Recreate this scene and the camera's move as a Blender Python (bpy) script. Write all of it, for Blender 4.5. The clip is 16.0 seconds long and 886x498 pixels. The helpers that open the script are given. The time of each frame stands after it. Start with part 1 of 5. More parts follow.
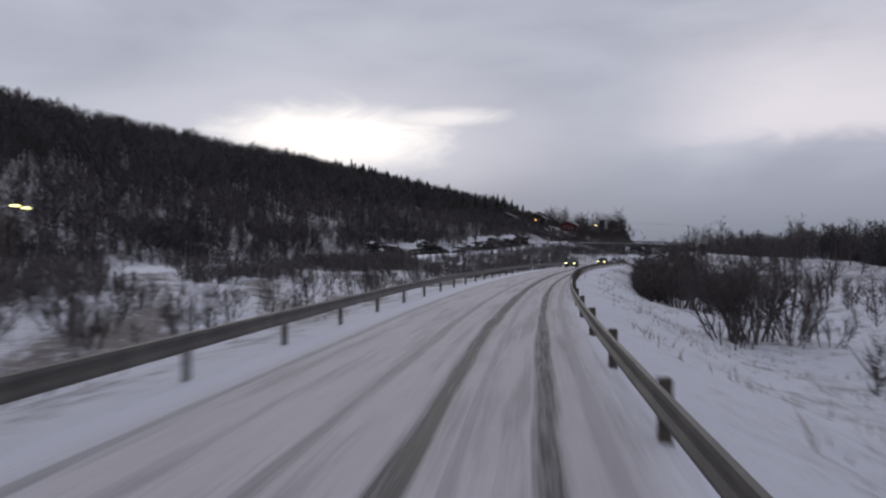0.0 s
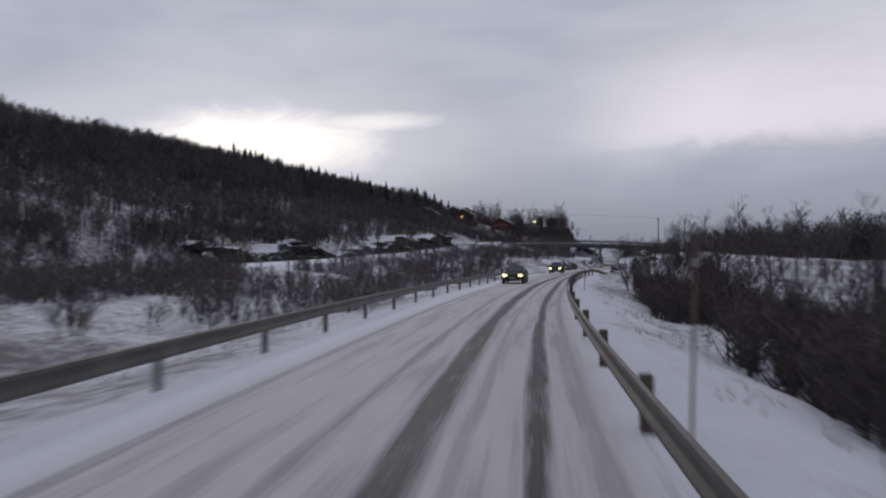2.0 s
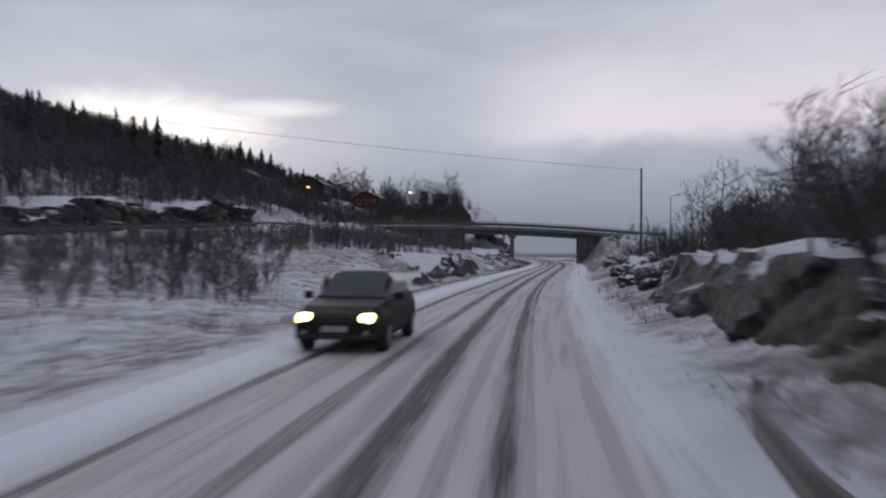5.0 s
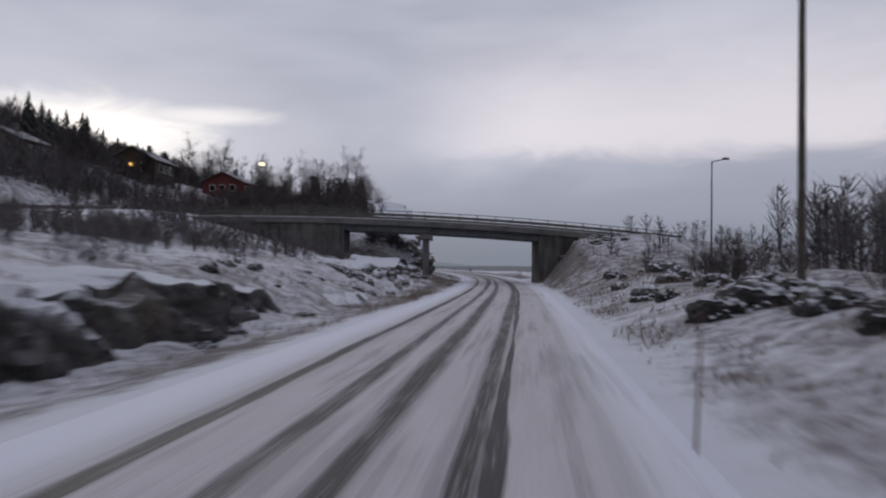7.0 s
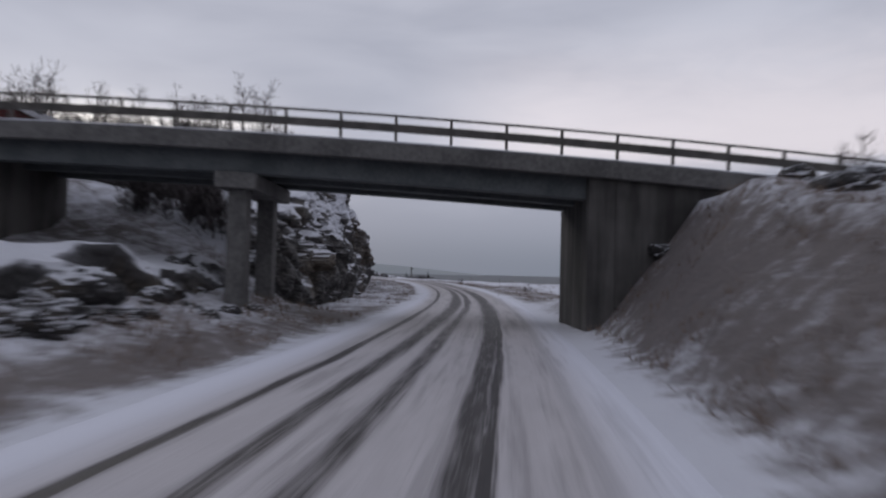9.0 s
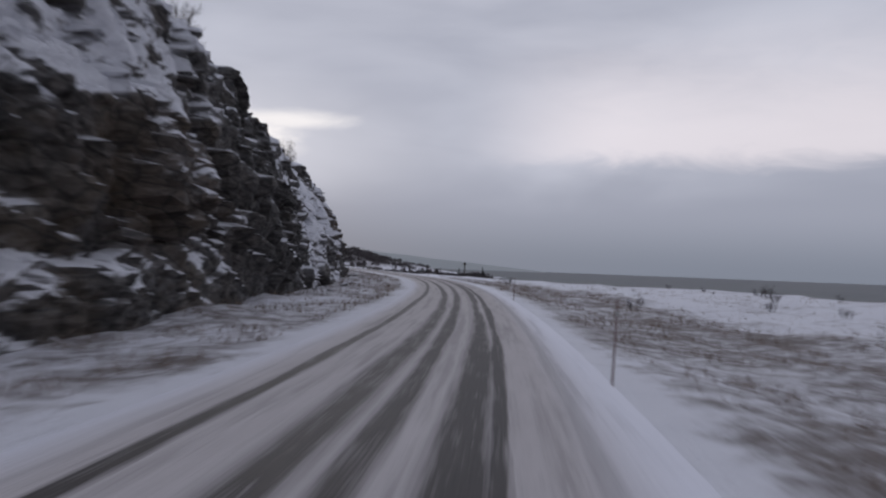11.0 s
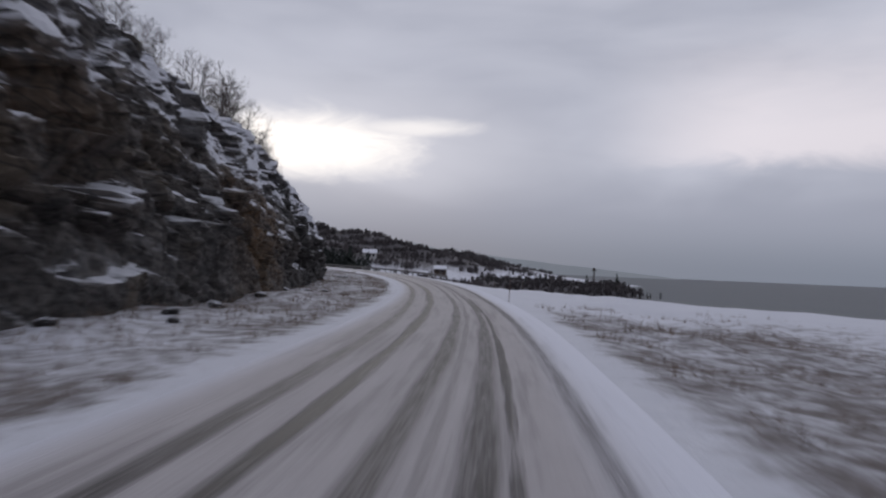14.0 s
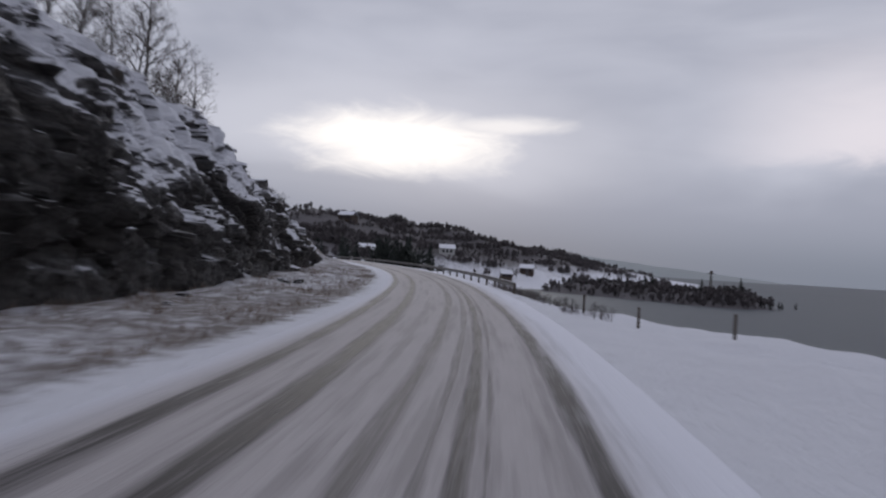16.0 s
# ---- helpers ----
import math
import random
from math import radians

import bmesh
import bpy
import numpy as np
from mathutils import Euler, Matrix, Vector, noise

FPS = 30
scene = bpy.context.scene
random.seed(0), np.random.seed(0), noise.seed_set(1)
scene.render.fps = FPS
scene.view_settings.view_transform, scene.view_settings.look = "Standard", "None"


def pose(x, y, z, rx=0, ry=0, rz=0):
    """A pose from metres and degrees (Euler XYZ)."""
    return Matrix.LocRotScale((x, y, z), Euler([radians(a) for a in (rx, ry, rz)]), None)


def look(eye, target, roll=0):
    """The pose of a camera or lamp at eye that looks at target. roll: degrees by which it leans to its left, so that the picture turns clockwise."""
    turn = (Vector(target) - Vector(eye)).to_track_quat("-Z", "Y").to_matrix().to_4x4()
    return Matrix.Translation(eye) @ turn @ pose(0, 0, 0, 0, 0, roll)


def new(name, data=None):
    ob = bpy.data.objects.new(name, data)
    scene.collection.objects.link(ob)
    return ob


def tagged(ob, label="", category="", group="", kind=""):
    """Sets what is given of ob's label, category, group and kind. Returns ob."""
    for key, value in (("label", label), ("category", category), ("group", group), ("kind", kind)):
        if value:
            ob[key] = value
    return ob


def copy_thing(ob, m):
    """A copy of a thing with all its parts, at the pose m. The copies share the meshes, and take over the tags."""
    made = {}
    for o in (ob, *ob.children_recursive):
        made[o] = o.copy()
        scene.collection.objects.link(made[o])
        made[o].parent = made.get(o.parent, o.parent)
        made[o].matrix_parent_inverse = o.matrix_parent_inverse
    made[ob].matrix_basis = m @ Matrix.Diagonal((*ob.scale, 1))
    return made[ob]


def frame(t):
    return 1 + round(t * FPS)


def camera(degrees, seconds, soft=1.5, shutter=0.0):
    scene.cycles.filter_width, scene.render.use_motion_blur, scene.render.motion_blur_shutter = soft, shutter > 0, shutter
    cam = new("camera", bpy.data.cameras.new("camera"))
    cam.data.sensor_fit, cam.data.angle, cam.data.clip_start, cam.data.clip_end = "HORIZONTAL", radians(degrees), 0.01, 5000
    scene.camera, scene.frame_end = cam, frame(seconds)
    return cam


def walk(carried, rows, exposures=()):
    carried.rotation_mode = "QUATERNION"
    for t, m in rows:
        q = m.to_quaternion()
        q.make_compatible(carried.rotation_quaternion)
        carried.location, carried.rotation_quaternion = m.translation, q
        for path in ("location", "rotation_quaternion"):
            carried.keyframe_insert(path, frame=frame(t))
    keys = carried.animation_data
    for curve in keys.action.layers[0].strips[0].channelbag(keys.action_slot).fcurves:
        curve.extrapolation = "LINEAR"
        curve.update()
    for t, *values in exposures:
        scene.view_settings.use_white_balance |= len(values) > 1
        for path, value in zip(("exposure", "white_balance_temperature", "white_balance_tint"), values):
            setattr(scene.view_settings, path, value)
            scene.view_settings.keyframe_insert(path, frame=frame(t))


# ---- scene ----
# The camera's way along the road: seconds, x, y, z, heading to the left, upward tilt, lean to the left.
ROWS = [
    (0.0, 0.00, 0.00, 2.00, 0.52, 0.51, 0.28),
    (0.5, 1.58, 14.08, 2.04, -0.74, 0.59, 0.09),
    (1.0, 3.47, 28.19, 2.09, -1.99, 0.92, 0.04),
    (1.5, 5.74, 42.34, 2.13, -3.66, 0.47, -0.21),
    (2.0, 8.36, 56.54, 2.16, -4.76, 0.85, -0.46),
    (2.5, 11.27, 70.81, 2.18, -5.88, 1.54, -0.64),
    (3.0, 14.53, 85.14, 2.20, -7.33, 1.61, -0.49),
    (3.5, 18.20, 99.49, 2.22, -8.95, 1.49, -0.45),
    (4.0, 22.20, 113.81, 2.21, -9.94, 1.81, -0.33),
    (4.5, 26.49, 128.07, 2.20, -11.24, 0.29, -0.04),
    (5.0, 31.11, 142.22, 2.18, -12.67, 0.18, 0.20),
    (5.5, 36.06, 156.21, 2.16, -14.06, 0.75, 0.35),
    (6.0, 41.30, 170.03, 2.13, -15.28, 1.28, 0.43),
    (6.5, 46.76, 183.67, 2.09, -16.19, 1.04, 0.47),
    (7.0, 52.38, 197.11, 2.06, -17.19, 1.12, 0.68),
    (7.5, 58.13, 210.36, 2.03, -17.75, 1.11, 0.87),
    (8.0, 63.86, 223.49, 2.00, -17.55, 1.71, 1.18),
    (8.5, 69.48, 236.60, 1.97, -17.16, 2.19, 1.31),
    (9.0, 74.96, 249.76, 1.94, -16.47, 1.80, 1.44),
    (9.5, 80.22, 262.99, 1.92, -15.52, 1.16, 1.56),
    (10.0, 85.23, 276.32, 1.91, -14.39, 0.88, 1.71),
    (10.5, 89.94, 289.75, 1.89, -13.12, 1.59, 1.90),
    (11.0, 94.31, 303.28, 1.88, -11.66, 1.33, 2.24),
    (11.5, 98.30, 316.90, 1.88, -10.09, 1.30, 2.50),
    (12.0, 101.93, 330.60, 1.89, -8.55, 1.48, 2.90),
    (12.5, 105.22, 344.40, 1.91, -7.15, 1.11, 3.05),
    (13.0, 108.14, 358.27, 1.96, -5.56, 1.31, 2.76),
    (13.5, 110.64, 372.14, 2.01, -3.76, 1.29, 2.44),
    (14.0, 112.65, 385.91, 2.04, -1.92, 1.39, 2.43),
    (14.5, 114.18, 399.56, 2.05, -0.08, 0.88, 2.93),
    (15.0, 115.27, 413.08, 2.03, 1.63, 0.45, 3.35),
    (15.5, 115.92, 426.48, 2.00, 3.37, 0.78, 3.55),
    (16.0, 116.18, 439.77, 1.97, 5.05, 0.90, 3.57),
]


def aim(x, y, z, yaw, pitch, roll):
    a, b = radians(yaw), radians(pitch)
    ahead = Vector((-math.sin(a) * math.cos(b), math.cos(a) * math.cos(b), math.sin(b)))
    return look((x, y, z), Vector((x, y, z)) + ahead * 10, roll)


cam = camera(62.1, 16.0, soft=2.2, shutter=0.42)
walk(cam, [(r[0], aim(*r[1:])) for r in ROWS], [(0.0, 0.0), (16.0, 0.0)])

# ---- world, sun ----
GLOW = Vector((-0.158, 0.975, 0.155)).normalized()
world = bpy.data.worlds.new("overcast_dusk_sky")
scene.world = world
world.use_nodes = True


class Nodes:
    """A small writer of node trees."""

    def __init__(self, tree):
        self.tree = tree
        tree.nodes.clear()

    def node(self, kind, **inputs):
        n = self.tree.nodes.new(kind)
        return n

    def put(self, socket, value):
        if isinstance(value, bpy.types.NodeSocket):
            self.tree.links.new(value, socket)
        elif isinstance(value, (tuple, list)) and socket.type == "RGBA" and len(value) == 3:
            socket.default_value = (*value, 1)
        else:
            socket.default_value = value

    def math(self, op, a, b=0.0, c=0.0, clamp=False):
        n = self.tree.nodes.new("ShaderNodeMath")
        n.operation, n.use_clamp = op, clamp
        for s, v in zip(n.inputs, (a, b, c)):
            self.put(s, v)
        return n.outputs[0]

    def vec(self, op, a, b=(0, 0, 0)):
        n = self.tree.nodes.new("ShaderNodeVectorMath")
        n.operation = op
        self.put(n.inputs[0], a)
        self.put(n.inputs[1], b)
        return n.outputs["Value"] if op in ("DOT_PRODUCT", "LENGTH") else n.outputs[0]

    def mix(self, f, a, b, blend="MIX"):
        n = self.tree.nodes.new("ShaderNodeMix")
        n.data_type, n.blend_type = "RGBA", blend
        self.put(n.inputs[0], f)
        self.put(n.inputs[6], a)
        self.put(n.inputs[7], b)
        return n.outputs[2]

    def noise(self, at, scale, detail=4.0, rough=0.55, warp=0.0):
        n = self.tree.nodes.new("ShaderNodeTexNoise")
        self.put(n.inputs["Vector"], at)
        n.inputs["Scale"].default_value, n.inputs["Detail"].default_value = scale, detail
        n.inputs["Roughness"].default_value, n.inputs["Distortion"].default_value = rough, warp
        return n.outputs[0]

    def voronoi(self, at, scale, feature="F1"):
        n = self.tree.nodes.new("ShaderNodeTexVoronoi")
        n.feature = feature
        self.put(n.inputs["Vector"], at)
        n.inputs["Scale"].default_value = scale
        return n.outputs[0]

    def range(self, v, a, b, c=0.0, d=1.0):
        n = self.tree.nodes.new("ShaderNodeMapRange")
        n.interpolation_type = "SMOOTHSTEP"
        for s, x in zip(n.inputs, (v, a, b, c, d)):
            self.put(s, x)
        return n.outputs[0]

    def coord(self, name="Object"):
        return self.tree.nodes.new("ShaderNodeTexCoord").outputs[name]

    def scaled(self, at, xyz):
        return self.vec("MULTIPLY", at, xyz)

    def split(self, at):
        n = self.tree.nodes.new("ShaderNodeSeparateXYZ")
        self.put(n.inputs[0], at)
        return n.outputs


def make_sky():
    w = Nodes(world.node_tree)
    at = w.coord("Generated")
    way = w.vec("NORMALIZE", at)
    z = w.split(way)[2]
    sky = w.node("ShaderNodeTexSky")
    sky.sky_type, sky.sun_disc = "NISHITA", False
    sky.sun_elevation, sky.sun_rotation = radians(6), radians(-2)
    # cloud layer, flattened towards the horizon
    flat = w.scaled(way, (1.0, 1.0, 3.2))
    big = w.noise(flat, 1.8, 4, 0.45, 0.5)
    fine = w.noise(flat, 4.5, 4, 0.5, 0.4)
    tone = w.math("ADD", w.math("MULTIPLY", big, 0.75), w.math("MULTIPLY", fine, 0.25))
    cloud = w.mix(w.range(tone, 0.34, 0.68), (0.382, 0.40, 0.485), (0.53, 0.545, 0.635))
    low = w.mix(w.range(z, 0.0, 0.09), (0.215, 0.24, 0.30), (0.335, 0.352, 0.43))
    band = w.range(w.math("ADD", z, w.math("MULTIPLY", w.math("SUBTRACT", big, 0.5), 0.25)), 0.07, 0.2)
    body = w.mix(band, low, cloud)
    # break in the clouds over the hill
    off = w.vec("SUBTRACT", way, tuple(GLOW))
    ox, oy, oz = w.split(off)
    torn = w.math("MULTIPLY", w.math("SUBTRACT", w.noise(flat, 9.0, 5, 0.6, 0.8), 0.5), 1.1)
    near = w.math("SQRT", w.math("ADD", w.math("POWER", w.math("DIVIDE", ox, 0.135), 2.0),
                                 w.math("POWER", w.math("DIVIDE", oz, 0.040), 2.0)))
    ahead = w.range(w.split(way)[1], 0.0, 0.3)
    gap = w.math("MULTIPLY", w.range(w.math("ADD", near, torn), 1.45, 0.35), ahead)
    tail = w.math("SQRT", w.math("ADD", w.math("POWER", w.math("DIVIDE", w.math("SUBTRACT", ox, 0.135), 0.105), 2.0),
                                 w.math("POWER", w.math("DIVIDE", w.math("SUBTRACT", oz, w.math("ADD", 0.022, w.math("MULTIPLY", ox, 0.05))), 0.013), 2.0)))
    gap = w.math("MAXIMUM", gap, w.math("MULTIPLY", w.math("MULTIPLY", w.range(w.math("ADD", tail, torn), 1.3, 0.2), ahead), 0.55))
    body = w.mix(gap, body, (1.25, 1.18, 1.12))
    halo = w.math("MULTIPLY", w.range(near, 3.2, 0.6), ahead)
    body = w.mix(w.math("MULTIPLY", halo, 0.22), body, (0.85, 0.82, 0.85))
    # paler streak low on the seaward side
    high = w.math("ADD", z, w.math("MULTIPLY", torn, 0.045))
    streak = w.math("MULTIPLY", w.math("MULTIPLY", w.range(high, 0.125, 0.165), w.range(high, 0.34, 0.17)), w.range(w.split(way)[0], 0.20, 0.42))
    body = w.mix(w.math("MULTIPLY", streak, 0.66), body, (0.90, 0.83, 0.87))
    glow = w.mix(0.0006, body, sky.outputs[0])
    bg = w.node("ShaderNodeBackground")
    w.put(bg.inputs[0], glow)
    bg.inputs[1].default_value = 1.0
    out = w.node("ShaderNodeOutputWorld")
    w.put(out.inputs[0], bg.outputs[0])


make_sky()
sun = new("sun", bpy.data.lights.new("sun", "SUN"))
sun.data.energy, sun.data.angle, sun.data.color = 0.35, radians(25), (1.0, 0.95, 0.9)
sun.matrix_world = look((0, 0, 80), Vector((0, 0, 80)) - GLOW * 50 - Vector((0, 0, 12)))


# ---- materials ----
def material(name):
    m = bpy.data.materials.new(name)
    m.use_nodes = True
    w = Nodes(m.node_tree)
    return m, w


def finish(w, color, rough=0.8, metal=0.0, height=None, depth=0.02, spec=None, emit=None, strength=0.0):
    b = w.node("ShaderNodeBsdfPrincipled")
    w.put(b.inputs["Base Color"], color)
    w.put(b.inputs["Roughness"], rough)
    w.put(b.inputs["Metallic"], metal)
    if spec is not None:
        b.inputs["Specular IOR Level"].default_value = spec
    if height is not None:
        bump = w.node("ShaderNodeBump")
        bump.inputs["Distance"].default_value = depth
        w.put(bump.inputs["Height"], height)
        w.put(b.inputs["Normal"], bump.outputs[0])
    if emit is not None:
        w.put(b.inputs["Emission Color"], emit)
        b.inputs["Emission Strength"].default_value = strength
    out = w.node("ShaderNodeOutputMaterial")
    w.put(out.inputs[0], b.outputs[0])


def plain(name, a, b, scale=3.0, rough=0.7, metal=0.0, depth=0.005, emit=None, strength=0.0, spec=None):
    """Two tones mottled by noise at two scales."""
    m, w = material(name)
    at = w.coord()
    n = w.math("ADD", w.math("MULTIPLY", w.noise(at, scale, 5), 0.6), w.math("MULTIPLY", w.noise(at, scale * 9, 3), 0.4))
    finish(w, w.mix(w.range(n, 0.35, 0.65), a, b), rough, metal, n, depth, spec=spec, emit=emit, strength=strength)
    return m


SNOW = (0.74, 0.75, 0.80)


def snow_ground(name, cover, grass=(0.072, 0.058, 0.051), scale=1.0):
    """Thin snow with withered grass and heather standing through it; cover: share of snow."""
    m, w = material(name)
    at = w.coord()
    patch = w.noise(at, 0.11 * scale, 5, 0.6, 0.3)
    tuft = w.noise(at, 1.3 * scale, 6, 0.65, 0.5)
    blade = w.noise(at, 9.0, 4, 0.7)
    bare = w.math("ADD", w.math("ADD", w.math("MULTIPLY", patch, 0.34), w.math("MULTIPLY", tuft, 0.44)), w.math("MULTIPLY", blade, 0.22))
    steep = w.split(w.tree.nodes.new("ShaderNodeNewGeometry").outputs["Normal"])[2]
    bare = w.math("ADD", bare, w.range(steep, 0.9, 0.5, 0.0, 0.12))
    grown = w.node("ShaderNodeAttribute")
    grown.attribute_name = "bare"
    bare = w.math("ADD", bare, w.math("MULTIPLY", grown.outputs["Fac"], 0.3))
    f = w.range(bare, cover - 0.06, cover + 0.15)
    soil = w.mix(w.noise(at, 2.2, 5), grass, tuple(2.15 * v for v in grass))
    white = w.mix(w.noise(at, 0.5, 4), (0.60, 0.61, 0.67), (0.70, 0.71, 0.765))
    finish(w, w.mix(w.math("MULTIPLY", f, 0.9), white, soil), 0.85, 0, w.math("ADD", tuft, w.math("MULTIPLY", blade, 0.5)), 0.14, spec=0.2)
    return m


def rock_mat(name, a=(0.020, 0.018, 0.019), b=(0.120, 0.110, 0.104), ochre=(0.125, 0.094, 0.062), snow_at=0.55, patchy=0.6, slope=1.0, streaky=1.0, ledges=True):
    """Fractured dark rock in leaning beds, with faint ochre stains; snow lies where it can lie."""
    m, w = material(name)
    at = w.coord()
    beds = w.node("ShaderNodeCombineXYZ")
    w.put(beds.inputs[0], w.vec("DOT_PRODUCT", at, (0.7, 0.0, 0.0)))
    w.put(beds.inputs[1], w.vec("DOT_PRODUCT", at, (0.0, 0.4, 0.0)))
    w.put(beds.inputs[2], w.vec("DOT_PRODUCT", at, (0.15, 0.3, 1.25)))
    beds = beds.outputs[0]
    grain = w.noise(beds, 2.4, 8, 0.7, 0.5)
    big = w.noise(at, 0.22, 4, 0.5)
    crack = w.voronoi(beds, 1.1, "DISTANCE_TO_EDGE")
    tone = w.mix(w.range(grain, 0.32, 0.72), a, b)
    tone = w.mix(w.math("MULTIPLY", w.range(big, 0.52, 0.68), 0.45), tone, ochre)
    rust = w.node("ShaderNodeAttribute")
    rust.attribute_name = "rust"
    tone = w.mix(w.math("MULTIPLY", rust.outputs["Fac"], w.range(grain, 0.3, 0.6, 0.25, 0.95), clamp=True), tone, (0.095, 0.055, 0.026))
    wet = w.node("ShaderNodeAttribute")
    wet.attribute_name = "black_rock"
    tone = w.mix(w.math("MULTIPLY", wet.outputs["Fac"], w.range(big, 0.35, 0.6, 0.55, 1.0), clamp=True), tone, w.mix(grain, (0.008, 0.0075, 0.008), (0.034, 0.030, 0.029)))
    tone = w.mix(w.range(crack, 0.07, 0.0, 0.0, 0.7), tone, (0.010, 0.010, 0.010))
    up = w.split(w.tree.nodes.new("ShaderNodeNewGeometry").outputs["Normal"])[2]
    if ledges:
        ledge = w.node("ShaderNodeAttribute")
        ledge.attribute_name = "ledge"
        up = w.math("ADD", w.math("MULTIPLY", up, 0.42), w.math("MULTIPLY", ledge.outputs["Fac"], 1.0))
    hold = w.node("ShaderNodeAttribute")
    hold.attribute_name = "snow_hold"
    streaks = w.noise(w.scaled(beds, (0.6 / streaky, 0.6 / streaky, streaky)), 0.75, 7, 0.62, 0.3)
    drift = w.math("ADD", w.math("ADD", w.math("MULTIPLY", up, slope), hold.outputs["Fac"]), w.math("MULTIPLY", w.math("SUBTRACT", streaks, 0.5), 1.5))
    drift = w.math("ADD", drift, w.math("MULTIPLY", w.math("SUBTRACT", w.noise(at, 0.13, 3, 0.5), 0.5), patchy))
    lies = w.math("MAXIMUM", w.range(drift, snow_at - 0.06, snow_at + 0.16), w.range(drift, snow_at - 0.35, snow_at + 0.1, 0.0, 0.12))
    finish(w, w.mix(w.math("MULTIPLY", lies, 0.95), tone, (0.66, 0.67, 0.72)), w.math("ADD", 0.6, w.math("MULTIPLY", lies, 0.3)), 0, w.math("ADD", grain, w.math("MULTIPLY", crack, 0.7)), 0.16, spec=0.3)
    return m


# wheel ruts: places along the road with the rut's offset, its half width and how far it is worn
RUTS = {
    "rut_far_left": ((-140, -4.4, 0.10, 0.3), (110, -4.3, 0.12, 0.4), (150, -4.2, 0.12, 0.6), (206, -3.95, 0.16, 1.0), (252, -4.1, 0.15, 1.0), (300, -3.9, 0.15, 0.9), (326, -3.75, 0.14, 0.9),
                     (371, -3.65, 0.15, 0.85), (416, -3.4, 0.17, 0.85), (445, -3.35, 0.24, 0.6), (465, -3.6, 0.22, 0.7), (487, -3.85, 0.24, 0.8), (520, -4.4, 0.2, 0.8), (900, -4.2, 0.2, 0.6)),
    "rut_left": ((-140, -2.4, 0.10, 0.2), (60, -2.3, 0.11, 0.45), (120, -2.4, 0.10, 0.35), (150, -2.6, 0.14, 0.5), (206, -2.5, 0.20, 0.8), (252, -2.85, 0.16, 0.75), (290, -2.8, 0.2, 0.8), (326, -2.3, 0.42, 0.9),
                 (371, -2.1, 0.24, 0.8), (416, -2.5, 0.17, 0.95), (445, -2.4, 0.16, 0.95), (465, -2.5, 0.22, 0.95), (487, -2.65, 0.26, 0.95), (520, -3.2, 0.2, 0.8), (900, -3.0, 0.2, 0.6)),
    "rut_middle": ((-140, -1.2, 0.16, 0.9), (30, -1.2, 0.17, 0.95), (60, -1.25, 0.24, 0.95), (113, -1.4, 0.26, 1.0), (135, -1.35, 0.25, 1.0), (206, -1.65, 0.23, 0.85), (252, -1.9, 0.26, 0.85), (300, -1.9, 0.2, 0.7),
                   (326, -1.5, 0.22, 0.85), (371, -1.45, 0.22, 0.9), (416, -1.35, 0.20, 0.7), (445, -1.1, 0.22, 0.75), (465, -1.1, 0.16, 0.7), (487, -1.3, 0.15, 0.6), (900, -1.5, 0.15, 0.5)),
    "rut_inner": ((-140, -0.7, 0.06, 0.15), (100, -0.7, 0.08, 0.3), (113, -0.7, 0.09, 0.5), (140, -0.7, 0.09, 0.5), (170, -0.8, 0.08, 0.2), (420, -0.75, 0.08, 0.2), (465, -0.7, 0.08, 0.5), (900, -0.8, 0.08, 0.3)),
    "rut_right": ((-140, 0.2, 0.13, 0.6), (20, 0.2, 0.15, 0.75), (51, 0.05, 0.12, 0.95), (90, 0.15, 0.15, 0.9), (113, 0.2, 0.19, 0.85), (132, 0.0, 0.19, 0.85), (206, -0.55, 0.17, 0.75), (252, -0.6, 0.22, 0.8),
                  (300, -0.4, 0.26, 0.9), (318, -0.35, 0.42, 1.0), (340, -0.4, 0.40, 1.0), (371, -0.5, 0.17, 0.9), (416, -0.25, 0.30, 0.85), (445, -0.15, 0.20, 0.7), (465, -0.15, 0.15, 0.75), (487, -0.35, 0.13, 0.75), (900, -0.4, 0.15, 0.5)),
    "rut_thin": ((-140, 0.25, 0.05, 0.0), (150, 0.1, 0.06, 0.0), (206, -0.28, 0.07, 1.0), (252, -0.28, 0.09, 1.0), (320, -0.1, 0.10, 0.9), (371, 0.02, 0.15, 1.0), (416, 0.1, 0.09, 1.0), (445, 0.2, 0.07, 0.9), (465, 0.05, 0.09, 0.9),
                 (487, -0.1, 0.06, 0.5), (900, 0.0, 0.06, 0.3)),
    "rut_edge": ((-140, 0.9, 0.10, 0.0), (100, 0.75, 0.10, 0.3), (135, 0.8, 0.10, 0.3), (200, 1.0, 0.10, 0.12), (330, 1.0, 0.14, 0.2), (416, 1.2, 0.12, 0.35), (445, 1.15, 0.16, 0.55), (465, 1.05, 0.17, 0.75),
                 (487, 1.05, 0.18, 0.85), (520, 0.8, 0.18, 0.7), (900, 0.9, 0.15, 0.5)),
}


